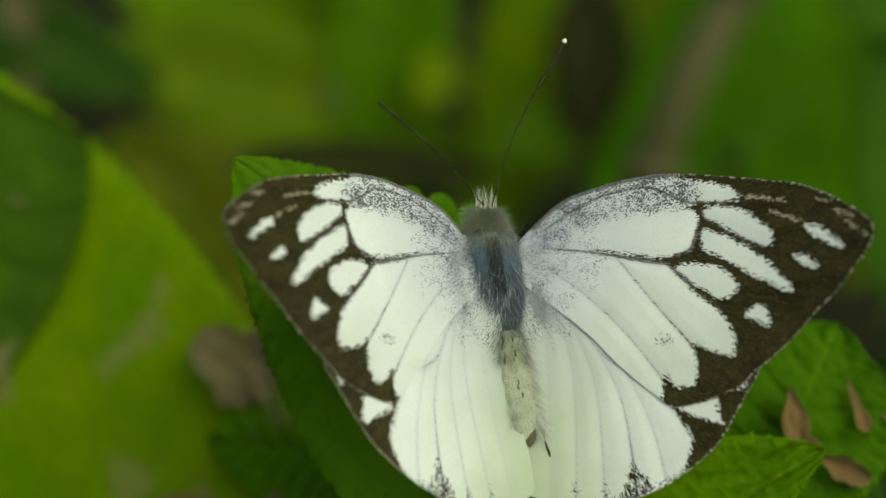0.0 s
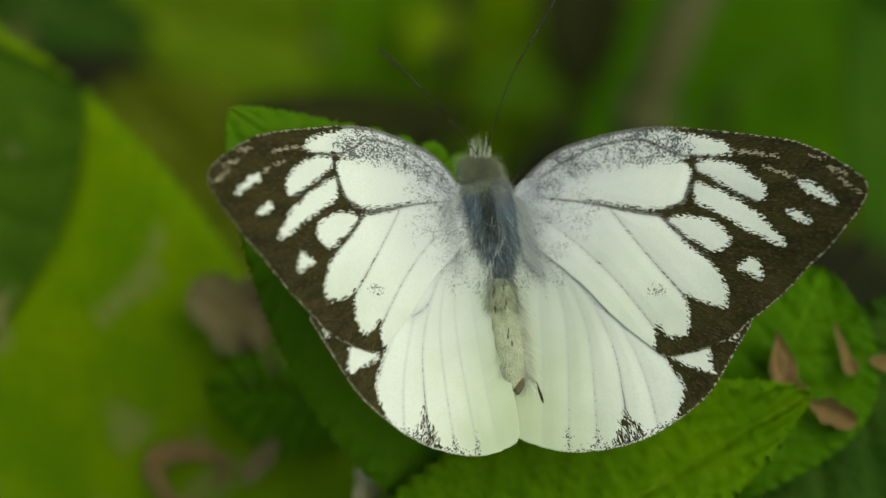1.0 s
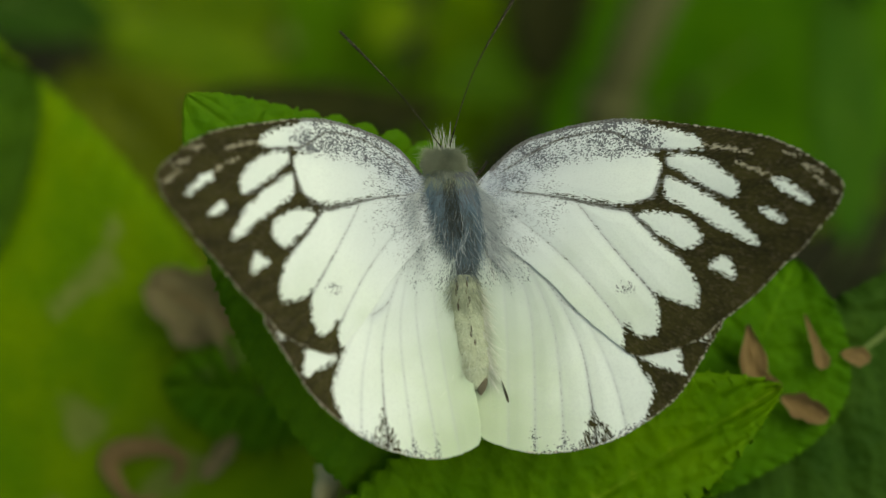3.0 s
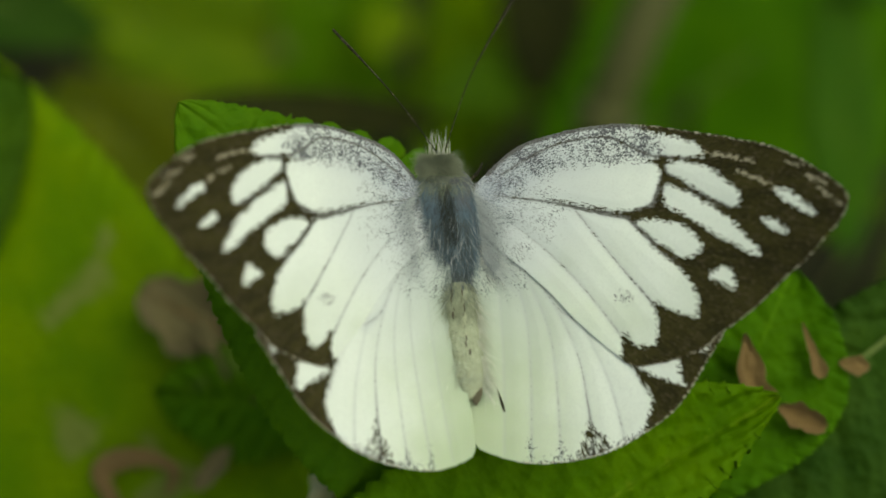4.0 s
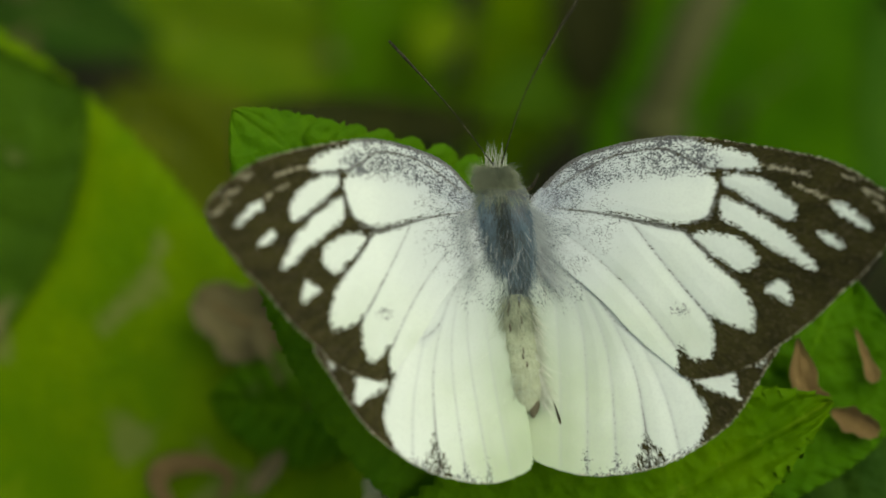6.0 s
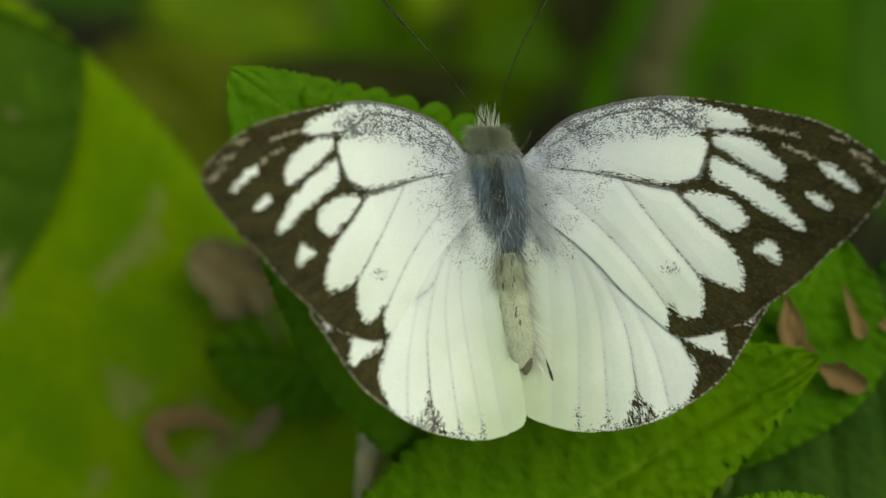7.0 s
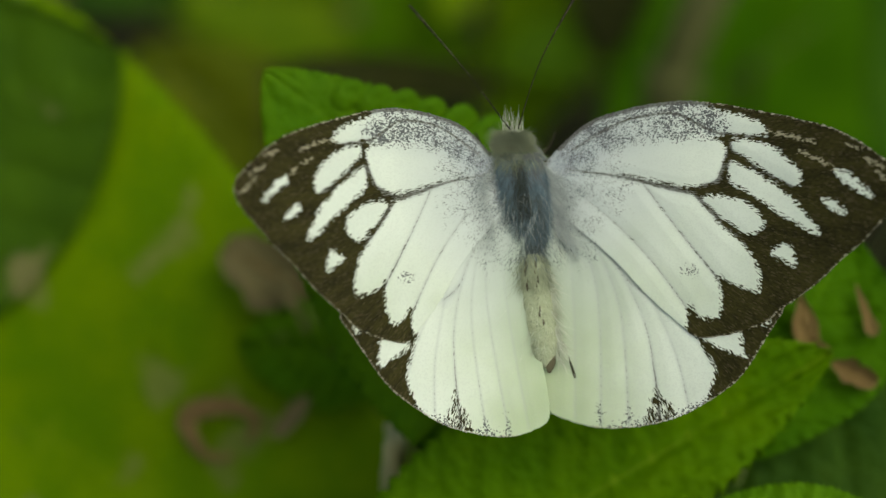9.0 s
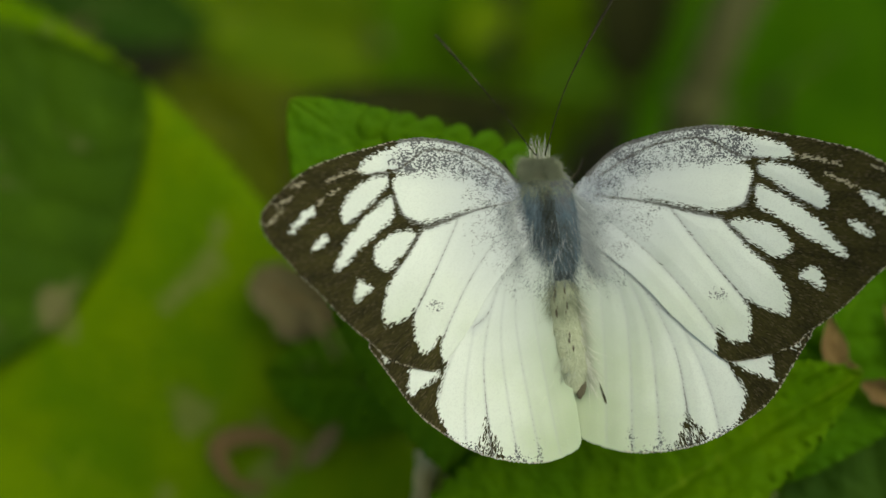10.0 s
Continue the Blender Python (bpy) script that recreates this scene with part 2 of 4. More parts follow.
FUR_OLIVE = plain("olive_fur", (0.17, 0.19, 0.12), (0.36, 0.39, 0.27), 900.0, 0.8)
FUR_CREAM = plain("cream_fur", (0.30, 0.33, 0.23), (0.55, 0.585, 0.46), 900.0, 0.8)
FUR_WHITE = plain("white_fur", (0.60, 0.62, 0.52), (0.80, 0.81, 0.74), 900.0, 0.8)
TAIL_MARK = plain("tail_brown", (0.05, 0.045, 0.025), (0.13, 0.115, 0.07), 2000.0, 0.8)
MARK = plain("dark_mark", (0.05, 0.04, 0.025), (0.11, 0.09, 0.06), 2000.0, 0.8)


# ---- mesh helpers ----
def mesh_of(name, verts, faces, mat, smooth=True):
    me = bpy.data.meshes.new(name)
    me.from_pydata([tuple(v) for v in verts], [], faces)
    me.materials.append(mat)
    if smooth:
        me.shade_smooth()
    me.update()
    return me


def part(name, me, parent, label=""):
    ob = new(name, me)
    ob.parent = parent
    return tagged(ob, label)


def spline(points, count, closed=False):
    """Points along a smooth curve through the given ones."""
    p = np.array(points, float)
    n = len(p)
    out = []
    spans = n if closed else n - 1
    for k in range(count):
        x = k / (count if closed else count - 1) * spans
        i = min(int(x), spans - 1)
        s = x - i
        idx = [(i + d) % n if closed else min(max(i + d, 0), n - 1) for d in (-1, 0, 1, 2)]
        a, b, c, d = p[idx]
        out.append(0.5 * (2 * b + (c - a) * s + (2 * a - 5 * b + 4 * c - d) * s * s + (3 * b - a - 3 * c + d) * s ** 3))
    return np.array(out)


def tube(points, radii, sides=8, count=24):
    """A round rod along a curve, in millimetres: vertices and faces."""
    path = spline(points, count)
    rad = np.interp(np.linspace(0, 1, count), np.linspace(0, 1, len(radii)), radii)
    verts, faces = [], []
    for k in range(count):
        way = Vector(path[min(k + 1, count - 1)] - path[max(k - 1, 0)]).normalized()
        side = way.cross(Vector((0.31, 0.17, 0.93))).normalized()
        up = side.cross(way)
        for j in range(sides):
            a = 2 * math.pi * j / sides
            verts.append((Vector(path[k]) + (side * math.cos(a) + up * math.sin(a)) * rad[k]) * 0.001)
    for k in range(count - 1):
        for j in range(sides):
            i = (j + 1) % sides
            faces.append((k * sides + j, k * sides + i, (k + 1) * sides + i, (k + 1) * sides + j))
    faces += [tuple(range(sides))[::-1], tuple((count - 1) * sides + j for j in range(sides))]
    return verts, faces


def lump(centre, axis, half_length, profile, flat=1.0, rings=28, sides=28, rough=0.0):
    """A body of rings along an axis, in millimetres."""
    c, way = Vector(centre), Vector(axis).normalized()
    side = Vector((1, 0, 0)) - way * way.x
    side.normalize()
    up = side.cross(way)
    if up.z < 0:
        up = -up
    verts, faces = [], []
    for k in range(rings):
        s = -1 + 2 * k / (rings - 1)
        r = float(np.interp(s, np.linspace(-1, 1, len(profile)), profile))
        for j in range(sides):
            a = 2 * math.pi * j / sides
            rr = r * (1 + rough * noise.noise((s * 6, math.cos(a) * 3, math.sin(a) * 3)))
            verts.append((c + way * s * half_length + side * math.cos(a) * rr + up * math.sin(a) * rr * flat) * 0.001)
    for k in range(rings - 1):
        for j in range(sides):
            i = (j + 1) % sides
            faces.append((k * sides + j, k * sides + i, (k + 1) * sides + i, (k + 1) * sides + j))
    faces += [tuple(range(sides))[::-1], tuple((rings - 1) * sides + j for j in range(sides))]
    return verts, faces


def hairs(roots, ways, lengths, width, seed, curl=0.35):
    """Tapered bent hairs, in millimetres, as three-sided slivers."""
    rng = random.Random(seed)
    verts, faces = [], []
    for root, way, length in zip(roots, ways, lengths):
        way = Vector(way).normalized()
        side = way.cross(Vector((rng.uniform(-1, 1), rng.uniform(-1, 1), rng.uniform(-1, 1)))).normalized()
        third = side.cross(way)
        bend = Vector((rng.uniform(-1, 1), rng.uniform(-1, 1), rng.uniform(-1, 1))) * curl * length
        base = len(verts)
        for k, wd in ((0, 1.0), (0.5, 0.7)):
            mid = Vector(root) + way * length * k + bend * k * k
            for j in range(3):
                a = 2 * math.pi * j / 3
                verts.append((mid + (side * math.cos(a) + third * math.sin(a)) * width * wd) * 0.001)
        verts.append((Vector(root) + way * length + bend) * 0.001)
        for j in range(3):
            i = (j + 1) % 3
            faces += [(base + j, base + i, base + 3 + i, base + 3 + j), (base + 3 + j, base + 3 + i, base + 6)]
    return verts, faces


def inside(points, poly):
    x, y = points[:, 0], points[:, 1]
    res = np.zeros(len(points), bool)
    for (x0, y0), (x1, y1) in zip(poly, np.roll(poly, -1, 0)):
        cross = (y0 > y) != (y1 > y)
        res ^= cross & (x < (x1 - x0) * (y - y0) / (y1 - y0 + 1e-12) + x0)
    return res


def far_from(points, line, closed=False):
    """Distance from a chain of segments, and how far along it the nearest place lies."""
    best, along = np.full(len(points), 1e9), np.zeros(len(points))
    segs = list(zip(line, np.roll(line, -1, 0) if closed else line[1:]))
    for k, (a, b) in enumerate(segs[:len(line) if closed else len(line) - 1]):
        ab = b - a
        s = np.clip(((points - a) @ ab) / (ab @ ab + 1e-12), 0, 1)
        d = np.hypot(*(points - a - s[:, None] * ab).T)
        near = d < best
        best[near], along[near] = d[near], ((k + s) / len(segs))[near]
    return best, along


def within(points, shape):
    """Signed distance, positive inside a rounded outline."""
    poly = spline(shape, 6 * len(shape), True)
    d, _ = far_from(points, poly, True)
    return np.where(inside(points, poly), d, -d)


# ---- the ground ----
def ground():
    n = 150
    axis = np.sinh(np.linspace(-9.2, 9.2, n)) * 0.02
    verts = []
    for y in axis:
        for x in axis:
            d = math.hypot(x, y)
            z = 0.012 * noise.noise((x * 9, y * 9, 0)) + 0.005 * noise.noise((x * 40, y * 40, 3)) if d < 6 else 0.0
            verts.append((x, y + 0.1, z - 0.004))
    faces = [(j * n + i, j * n + i + 1, (j + 1) * n + i + 1, (j + 1) * n + i) for j in range(n - 1) for i in range(n - 1)]
    ob = new("ground", mesh_of("ground", verts, faces, SOIL))
    tagged(ob, "dark damp soil with shaded litter", "ground", kind="structure")


ground()


# ---- leaves ----
def outline_width(t, blunt):
    return (math.sin(math.pi * min(max(t, 0.0), 1.0) ** blunt) + 1e-6) ** 0.75


def leaf_mesh(length, width, teeth, tooth, round_teeth, quilt, fold, bend, blunt, mat, seed, nt=150, ns=14, ribs=8, thick=0.22, lop=1.0, trim=1.0, wave=0.06):
    """A toothed blade along +y from the base at 0, millimetres: raised quilting between its side ribs."""
    rng = random.Random(seed)
    shift = rng.uniform(0, 50)
    cols = 2 * ns + 1
    halves = [0.5 * width * outline_width(k / nt, blunt) for k in range(nt + 1)]
    run, arc = 0.0, [0.0]
    for k in range(nt):
        run += math.hypot(halves[k + 1] - halves[k], length / nt)
        arc.append(run)
    verts, rib = [], []
    for k in range(nt + 1):
        t, half = k / nt, halves[k]
        beat = arc[k] / run * teeth
        x = beat % 1.0
        lift = abs(math.sin(math.pi * x)) ** 0.55 - 0.66 if round_teeth else (x ** 1.6 - 0.5)
        lift *= tooth * min(1.0, 9 * t * (1 - t) + 0.1) * (0.85 + 0.5 * noise.noise((int(beat) * 1.7, shift, 0)))
        rise = (halves[min(k + 1, nt)] - halves[max(k - 1, 0)]) / (2 * length / nt)
        nx, ny = 1 / math.hypot(1, rise), -rise / math.hypot(1, rise)
        for j in range(-ns, ns + 1):
            s = j / ns
            side = lop if s > 0 else trim
            out = lift * abs(s) ** 5
            if round_teeth:
                y = t * length
                xx = s * half * side + (math.copysign(out * min(1 / nx, 1.7), s) if j else 0.0)
            else:
                y = t * length + out * ny
                xx = s * half * side + (math.copysign(out * nx, s) if j else 0.0)
            if abs(s) > 0.6 and not round_teeth:
                y += tooth * 0.5 * x * (abs(s) - 0.6)
            phase = (t - 0.16 * abs(s)) * ribs
            gap = abs((phase % 1.0) - 0.5) * 2
            puff = quilt * (1 - gap ** 3) * min(1.0, abs(s) * 5) * (1 - abs(s) ** 6) * min(1, 5 * t)
            puff += 0.7 * lift * abs(s) ** 8 if round_teeth else 0.0
            puff += 0.35 * quilt * noise.noise((xx * 0.9, y * 0.9, shift))
            z = puff + fold * abs(s) * half + bend * length * (t * t - t) + wave * width * noise.noise((s * 1.3, t * 3, shift))
            verts.append((xx * 0.001, y * 0.001, z * 0.001))
            rib.append(max(1 - abs(s) * half / 0.35, (gap - 0.86) / 0.14 * (1 - 0.5 * abs(s))))
    top = len(verts)
    verts += [(x, y, z - thick * 0.001) for x, y, z in verts]
    faces = []
    for k in range(nt):
        for j in range(cols - 1):
            a = k * cols + j
            faces.append((a, a + 1, a + cols + 1, a + cols))
            faces.append((top + a, top + a + cols, top + a + cols + 1, top + a + 1))
        for a, b in ((k * cols, (k + 1) * cols), ((k + 1) * cols + cols - 1, k * cols + cols - 1)):
            faces.append((a, b, top + b, top + a))
    me = mesh_of("blade", verts, faces, mat)
    me.attributes.new("rib", "FLOAT", "POINT").data.foreach_set("value", np.array(rib * 2, np.float32))
    return me


def leaf(label, base, tip, width, mat, facing=(0, 0, 1), teeth=20, tooth=0.5, round_teeth=True, quilt=0.5, fold=0.15,
         bend=0.12, blunt=0.85, seed=1, name="leaf", coarse=False, stalk=STALK, sides=8, lop=1.0, rib=1.0, trim=1.0, wave=0.06):
    """A leaf from base to tip in the working frame, on its own stalk down to the ground."""
    a, b = spot(*base), spot(*tip)
    length = (b - a).length * 1000
    y = (b - a).normalized()
    z = SLOPE.to_3x3() @ Vector(facing)
    z = (z - y * z.dot(y)).normalized()
    x = y.cross(z)
    m = Matrix((x, y, z)).transposed().to_4x4()
    m.translation = a
    thing = new(name)
    thing.matrix_world = m
    tagged(thing, label, "leaf", group="leaves of the low plants")
    blade = leaf_mesh(length, width, teeth, tooth, round_teeth, quilt, fold, bend, blunt, mat, seed,
                      nt=60 if coarse else 300, ns=6 if coarse else 14, ribs=sides, lop=lop, trim=trim, wave=wave)
    part("blade", blade, thing)
    back = m.inverted()
    path = [(0, length * s, bend * length * (s * s - s) - 0.25) for s in (0.0, 0.25, 0.5, 0.75, 0.97)]
    part("midrib", mesh_of("midrib", *tube(path, tuple(rib * r for r in (0.42, 0.34, 0.26, 0.18, 0.08)), 6, 14), mat if rib < 1 else stalk), thing, "raised green midrib")
    rng = random.Random(seed + 77)
    end = Vector((a.x + rng.uniform(-0.01, 0.01), a.y + 0.03 + rng.uniform(0, 0.02), -0.012))
    knots = [back @ a.lerp(end, s) for s in (0, 0.35, 0.7, 1.0)]
    knots[1] += Vector((0, -4e-3, 0)) * 0.5
    part("stalk", mesh_of("stalk", *tube([k * 1000 for k in knots], (0.45, 0.6, 0.7, 0.8), 6, 14), stalk), thing)
    return thing


def lobe_mesh(radius, mat, seed):
    """One rounded, puffed lobe of a scalloped margin, in millimetres."""
    rings, sides = 5, 24
    verts, faces = [(0, 0, 0.20e-3)], []
    for k in range(1, rings + 1):
        f = k / rings
        for j in range(sides):
            a = 2 * math.pi * j / sides
            r = radius * f * (1 + 0.07 * noise.noise((math.cos(a) * 1.5, math.sin(a) * 1.5, seed * 3.1)))
            r *= 1 + (0.05 * (j % 2) if k == rings else 0.0) + 0.9 * max(0.0, -math.cos(a)) ** 2
            z = 0.20 * (1 - f ** 5) + 0.10 * math.sin(math.pi * f) + 0.09 * noise.noise((r * math.cos(a) * 2.2, r * math.sin(a) * 2.2, seed))
            verts.append((r * math.cos(a) * 1e-3, r * math.sin(a) * 1e-3, z * 1e-3))
    faces += [(0, 1 + j, 1 + (j + 1) % sides) for j in range(sides)]
    for k in range(rings - 1):
        p, q = 1 + k * sides, 1 + (k + 1) * sides
        faces += [(p + j, q + j, q + (j + 1) % sides, p + (j + 1) % sides) for j in range(sides)]
    last, low = 1 + (rings - 1) * sides, len(verts)
    verts += [(x, y, z - 0.0002) for x, y, z in verts[last:last + sides]]
    faces += [(last + j, low + j, low + (j + 1) % sides, last + (j + 1) % sides) for j in range(sides)]
    faces.append(tuple(low + j for j in range(sides)))
    return mesh_of("margin_lobe", verts, faces, mat)


perch = leaf("bright green quilted leaf with scalloped edge under the butterfly", (19.5, -18.5, -16), (-20.6, 12.5, -4.5), 27, LEAF_PERCH,
     (0.05, 0.1, 1), lop=0.70, trim=1.33, wave=0.012, rib=0.7, teeth=30, tooth=0.9, quilt=0.22, fold=0.02, bend=0.0, blunt=0.76, seed=3)
span, place, since = (spot(-20.6, 12.5, -4.5) - spot(19.5, -18.5, -16)).length * 1000, 0, 0.0
rng = random.Random(5)
for k in range(118, 178):
    t0, t1 = k / 200, (k + 1) / 200
    h0, h1 = (13.5 * 0.70 * outline_width(q, 0.76) for q in (t0, t1))
    since += math.hypot(h1 - h0, span / 200)
    size = 1.42 * min(1.0, 0.62 + 1.4 * (1 - t1))
    if since > size * 1.80:
        since, place = 0.0, place + 1
        lobe = part("margin_lobe", lobe_mesh(size * rng.uniform(0.94, 1.06), LEAF_PERCH, place), perch)
        lobe.matrix_local = Matrix.Translation(Vector((h1 - 4.2 * (t1 - 0.66), t1 * span - 0.35, 0.36)) * 0.001) @ Euler((0.22 + rng.uniform(-0.06, 0.06), 0.10, rng.uniform(-0.15, 0.15) - 0.35)).to_matrix().to_4x4()
leaf("long pointed fresh green leaf with toothed edge below the hindwings", (-16, -39, -9), (28.4, -11.5, -6.5), 23, LEAF_FRESH,
     (0.0, 0.05, 1), lop=0.56, trim=1.0, rib=0.6, sides=14, teeth=38, tooth=1.5, round_teeth=False, quilt=0.5, fold=0.20, bend=0.03, blunt=0.9, wave=0.03, seed=5)
leaf("broad green leaf with brown scraps lying on it", (21.7, -22.0, -13), (31.0, -1.0, -15), 17, LEAF_MID,
     (-0.1, 0.05, 1), rib=0.6, teeth=22, tooth=0.8, quilt=0.35, fold=0.02, bend=0.02, blunt=1.25, seed=8)
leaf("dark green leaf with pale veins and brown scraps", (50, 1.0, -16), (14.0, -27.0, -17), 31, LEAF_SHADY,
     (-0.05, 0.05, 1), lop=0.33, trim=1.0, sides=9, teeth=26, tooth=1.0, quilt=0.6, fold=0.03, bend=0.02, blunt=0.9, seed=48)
leaf("small green leaf with scalloped bright edge", (36, -30.0, -1.5), (13.5, -27.0, -1.5), 12.5, LEAF_PERCH,
     (0.1, 0.12, 1), teeth=20, rib=0.6, tooth=0.6, quilt=0.8, fold=0.05, bend=0.05, blunt=0.9, seed=9)
# Added blade in place of the perch leaf's scalloped shadow on the large leaf.
leaf("scalloped blade added for the shadow cast on the large leaf", (-11.0, -14.8, -38.0), (-27.3, -13.2, -39.5), 11, LEAF_SHADOWED,
     (0.1, 0.1, 1), rib=0.6, teeth=12, tooth=1.9, quilt=0.9, fold=0.03, bend=0.04, blunt=0.8, seed=11)
leaf("large yellow-green leaf with brown eaten spots, out of focus", (-128.6, 19.4, -66), (-4.8, -46.9, -35), 82, LEAF_BRIGHT,
     (0.0, 0.05, 1), rib=0.5, sides=11, teeth=56, tooth=1.3, round_teeth=False, quilt=0.5, fold=0.0, bend=0.0, blunt=0.85, wave=0.02, seed=13)
# Two dark leaf-shaped sheets, added to draw the shade of the gaps.
leaf("dark sheet added for the shade in a gap between the plants", (19.3, 58, -195), (18.3, 27, -195), 15, GAP_SHADE,
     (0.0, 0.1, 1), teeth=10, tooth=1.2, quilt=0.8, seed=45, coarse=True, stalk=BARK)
leaf("dark sheet added for the shade behind the perch leaf", (-34, 20.5, -122), (2, 18.8, -120), 6.5, GAP_SHADE,
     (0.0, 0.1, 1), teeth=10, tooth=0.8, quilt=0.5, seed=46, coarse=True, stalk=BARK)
leaf("dull olive leaf in the shade behind the perch", (-18, -6, -150), (-57, 27, -150), 27, LEAF_DULL,
     (0.0, 0.1, 1), teeth=16, tooth=1.2, quilt=0.8, seed=41, coarse=True)
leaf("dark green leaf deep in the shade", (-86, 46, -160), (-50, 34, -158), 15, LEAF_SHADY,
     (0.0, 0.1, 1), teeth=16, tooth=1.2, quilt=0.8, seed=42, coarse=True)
leaf("dark green leaf high behind the stem", (88, 44, -150), (52, 47, -148), 17, LEAF_BLUE,
     (0.0, 0.1, 1), teeth=16, tooth=1.2, quilt=0.8, seed=43, coarse=True)
leaf("dark blue-green leaf behind the wing tip", (63, 0, -152), (61, 48, -150), 11, LEAF_BLUE,
     (0.0, 0.1, 1), teeth=16, tooth=1.2, quilt=0.8, seed=44, coarse=True)
leaf("olive yellow leaf deep in the plants", (-18, 35, -225), (-70, 46, -205), 25, LEAF_OLIVE,
     (0.0, -0.1, 1), teeth=16, tooth=1.5, quilt=1.5, seed=17, coarse=True)
leaf("middle olive leaf deep in the plants", (-74, 66, -230), (-18, 50, -235), 22, LEAF_MOTTLED,
     (0.0, 0.1, 1), teeth=16, tooth=1.5, quilt=1.5, seed=18, coarse=True)
leaf("blue-green leaf deep in the shade", (-20, 18, -225), (-14, 88, -205), 24, LEAF_DEEP,
     (0, 0.1, 1), teeth=16, tooth=1.5, quilt=1.5, seed=19, coarse=True)
leaf("yellow-green young leaf deep in the plants", (2.5, 12, -250), (12.5, 82, -230), 18, LEAF_BRIGHT,
     (0, 0.1, 1), teeth=14, tooth=1.5, quilt=1.5, seed=23, coarse=True)
leaf("large fresh green leaf behind the butterfly", (20, 10, -215), (125, 84, -190), 60, LEAF_SHADE,
     (0.1, 0.1, 1), teeth=20, tooth=1.5, quilt=1.5, seed=29, coarse=True)
# Second spotted blade, added to darken this corner of the one large leaf.
leaf("dark spotted blade added over the yellow-green leaf to darken its corner", (-78.5, -14.2, -49.5), (-40.8, 17.4, -47), 26.5, LEAF_SPOTTED,
     (0, 0.1, 1), trim=2.1, rib=0.6, teeth=30, tooth=1.1, round_teeth=False, quilt=0.5, fold=0.04, bend=0.03, blunt=0.95, seed=31)
leaf("green leaf low beside the stem", (90, -80, -120), (44, -28, -110), 34, LEAF_SHADE,
     (0, 0.1, 1), teeth=18, tooth=1.2, quilt=0.5, seed=35, coarse=True)


# ---- dry scraps and stems ----
def scrap(label, centre, length, width, turn, mat, seed, curl=0.5, name="dry_scrap", pointed=False):
    """A curled thin piece of dry leaf, in millimetres."""
    n, k = 16, 8
    verts = []
    for i in range(n + 1):
        t = i / n
        half = 0.5 * width * (min(1.0, 0.5 + 4 * t) * (1.02 - t) ** 0.75 if pointed else math.sin(math.pi * (0.06 + 0.9 * t)) ** 0.7) * (1 + 0.5 * noise.noise((t * 5, seed * 3.7, 0)))
        for j in range(-k, k + 1):
            s = j / k
            z = curl * half * s * s + 0.12 * length * (t - 0.5) ** 2 + 0.1 * width * noise.noise((s * 2, t * 4, seed))
            verts.append((s * half * 1e-3, (t - 0.5) * length * 1e-3, (z + 0.15) * 1e-3))
    top = len(verts)
    verts += [(x, y, z - 1.5e-4) for x, y, z in verts]
    c = 2 * k + 1
    faces = []
    for i in range(n):
        for j in range(c - 1):
            a = i * c + j
            faces += [(a, a + 1, a + c + 1, a + c), (top + a, top + a + c, top + a + c + 1, top + a + 1)]
        for a, b in ((i * c, (i + 1) * c), ((i + 1) * c + c - 1, i * c + c - 1)):
            faces.append((a, b, top + b, top + a))
    for a in range(c - 1):
        faces += [(a + 1, a, top + a, top + a + 1), (n * c + a, n * c + a + 1, top + n * c + a + 1, top + n * c + a)]
    ob = new(name, mesh_of(name, verts, faces, mat))
    ob.matrix_world = SLOPE @ Matrix.Translation(Vector(centre) * 0.001) @ pose(0, 0, 0, 0, 0, turn)
    if length > 8:
        path = [(0, (t - 0.5) * length, 0.12 * length * (t - 0.5) ** 2 + 0.3) for t in (0.02, 0.25, 0.5, 0.75, 0.97)]
        part("midrib", mesh_of("midrib", *tube(path, (0.4, 0.32, 0.25, 0.18, 0.08), 6, 14), DRY), ob, "brown dry midrib")
    return tagged(ob, label, "dry leaf", group="dry scraps on the leaves")


scrap("pointed tan dry bract lying on the dark leaf", (26.8, -9.6, -11.9), 6.2, 3.7, 8, DRY, 1, pointed=True)
scrap("narrow tan dry sliver on the dark leaf", (32.2, -8.0, -12.6), 5.0, 1.2, 20, DRY, 2, pointed=True)
scrap("small crumpled brown scrap on the dark leaf", (31.3, -13.7, -12.4), 4.4, 2.2, 65, DRY, 3, curl=1.2)
scrap("small reddish brown scrap on the dark leaf", (35.9, -9.3, -13.4), 2.6, 1.5, 80, DRY, 9)
scrap("pale brown dead leaf in the shade", (-23.4, -6.2, -42.0), 12.5, 7.5, 62, DRY_PALE, 4)
scrap("brown dead leaf in the shade", (-18.6, -9.6, -39.5), 11.5, 6.0, 42, DRY_PALE, 5)



def seed():
    """A small ridged seed lying on the dark leaf."""
    ob = new("seed", mesh_of("seed", *lump((0, 0, 0.25), (0, 1, 0), 0.85, (0.05, 0.22, 0.30, 0.32, 0.26, 0.05), 0.8, 14, 14, 0.12), MARK))
    ob.matrix_world = SLOPE @ Matrix.Translation(Vector((28.2, -17.6, -14.6)) * 0.001) @ pose(0, 0, 0, 0, 0, 62)
    part("rim", mesh_of("rim", *tube([(-0.3, -0.8, 0.3), (-0.42, 0, 0.42), (-0.25, 0.8, 0.3)], (0.04, 0.07, 0.04), 6, 12), IVORY), ob, "pale seed rim")
    tagged(ob, "small dark brown seed on the dark leaf", "seed")


seed()


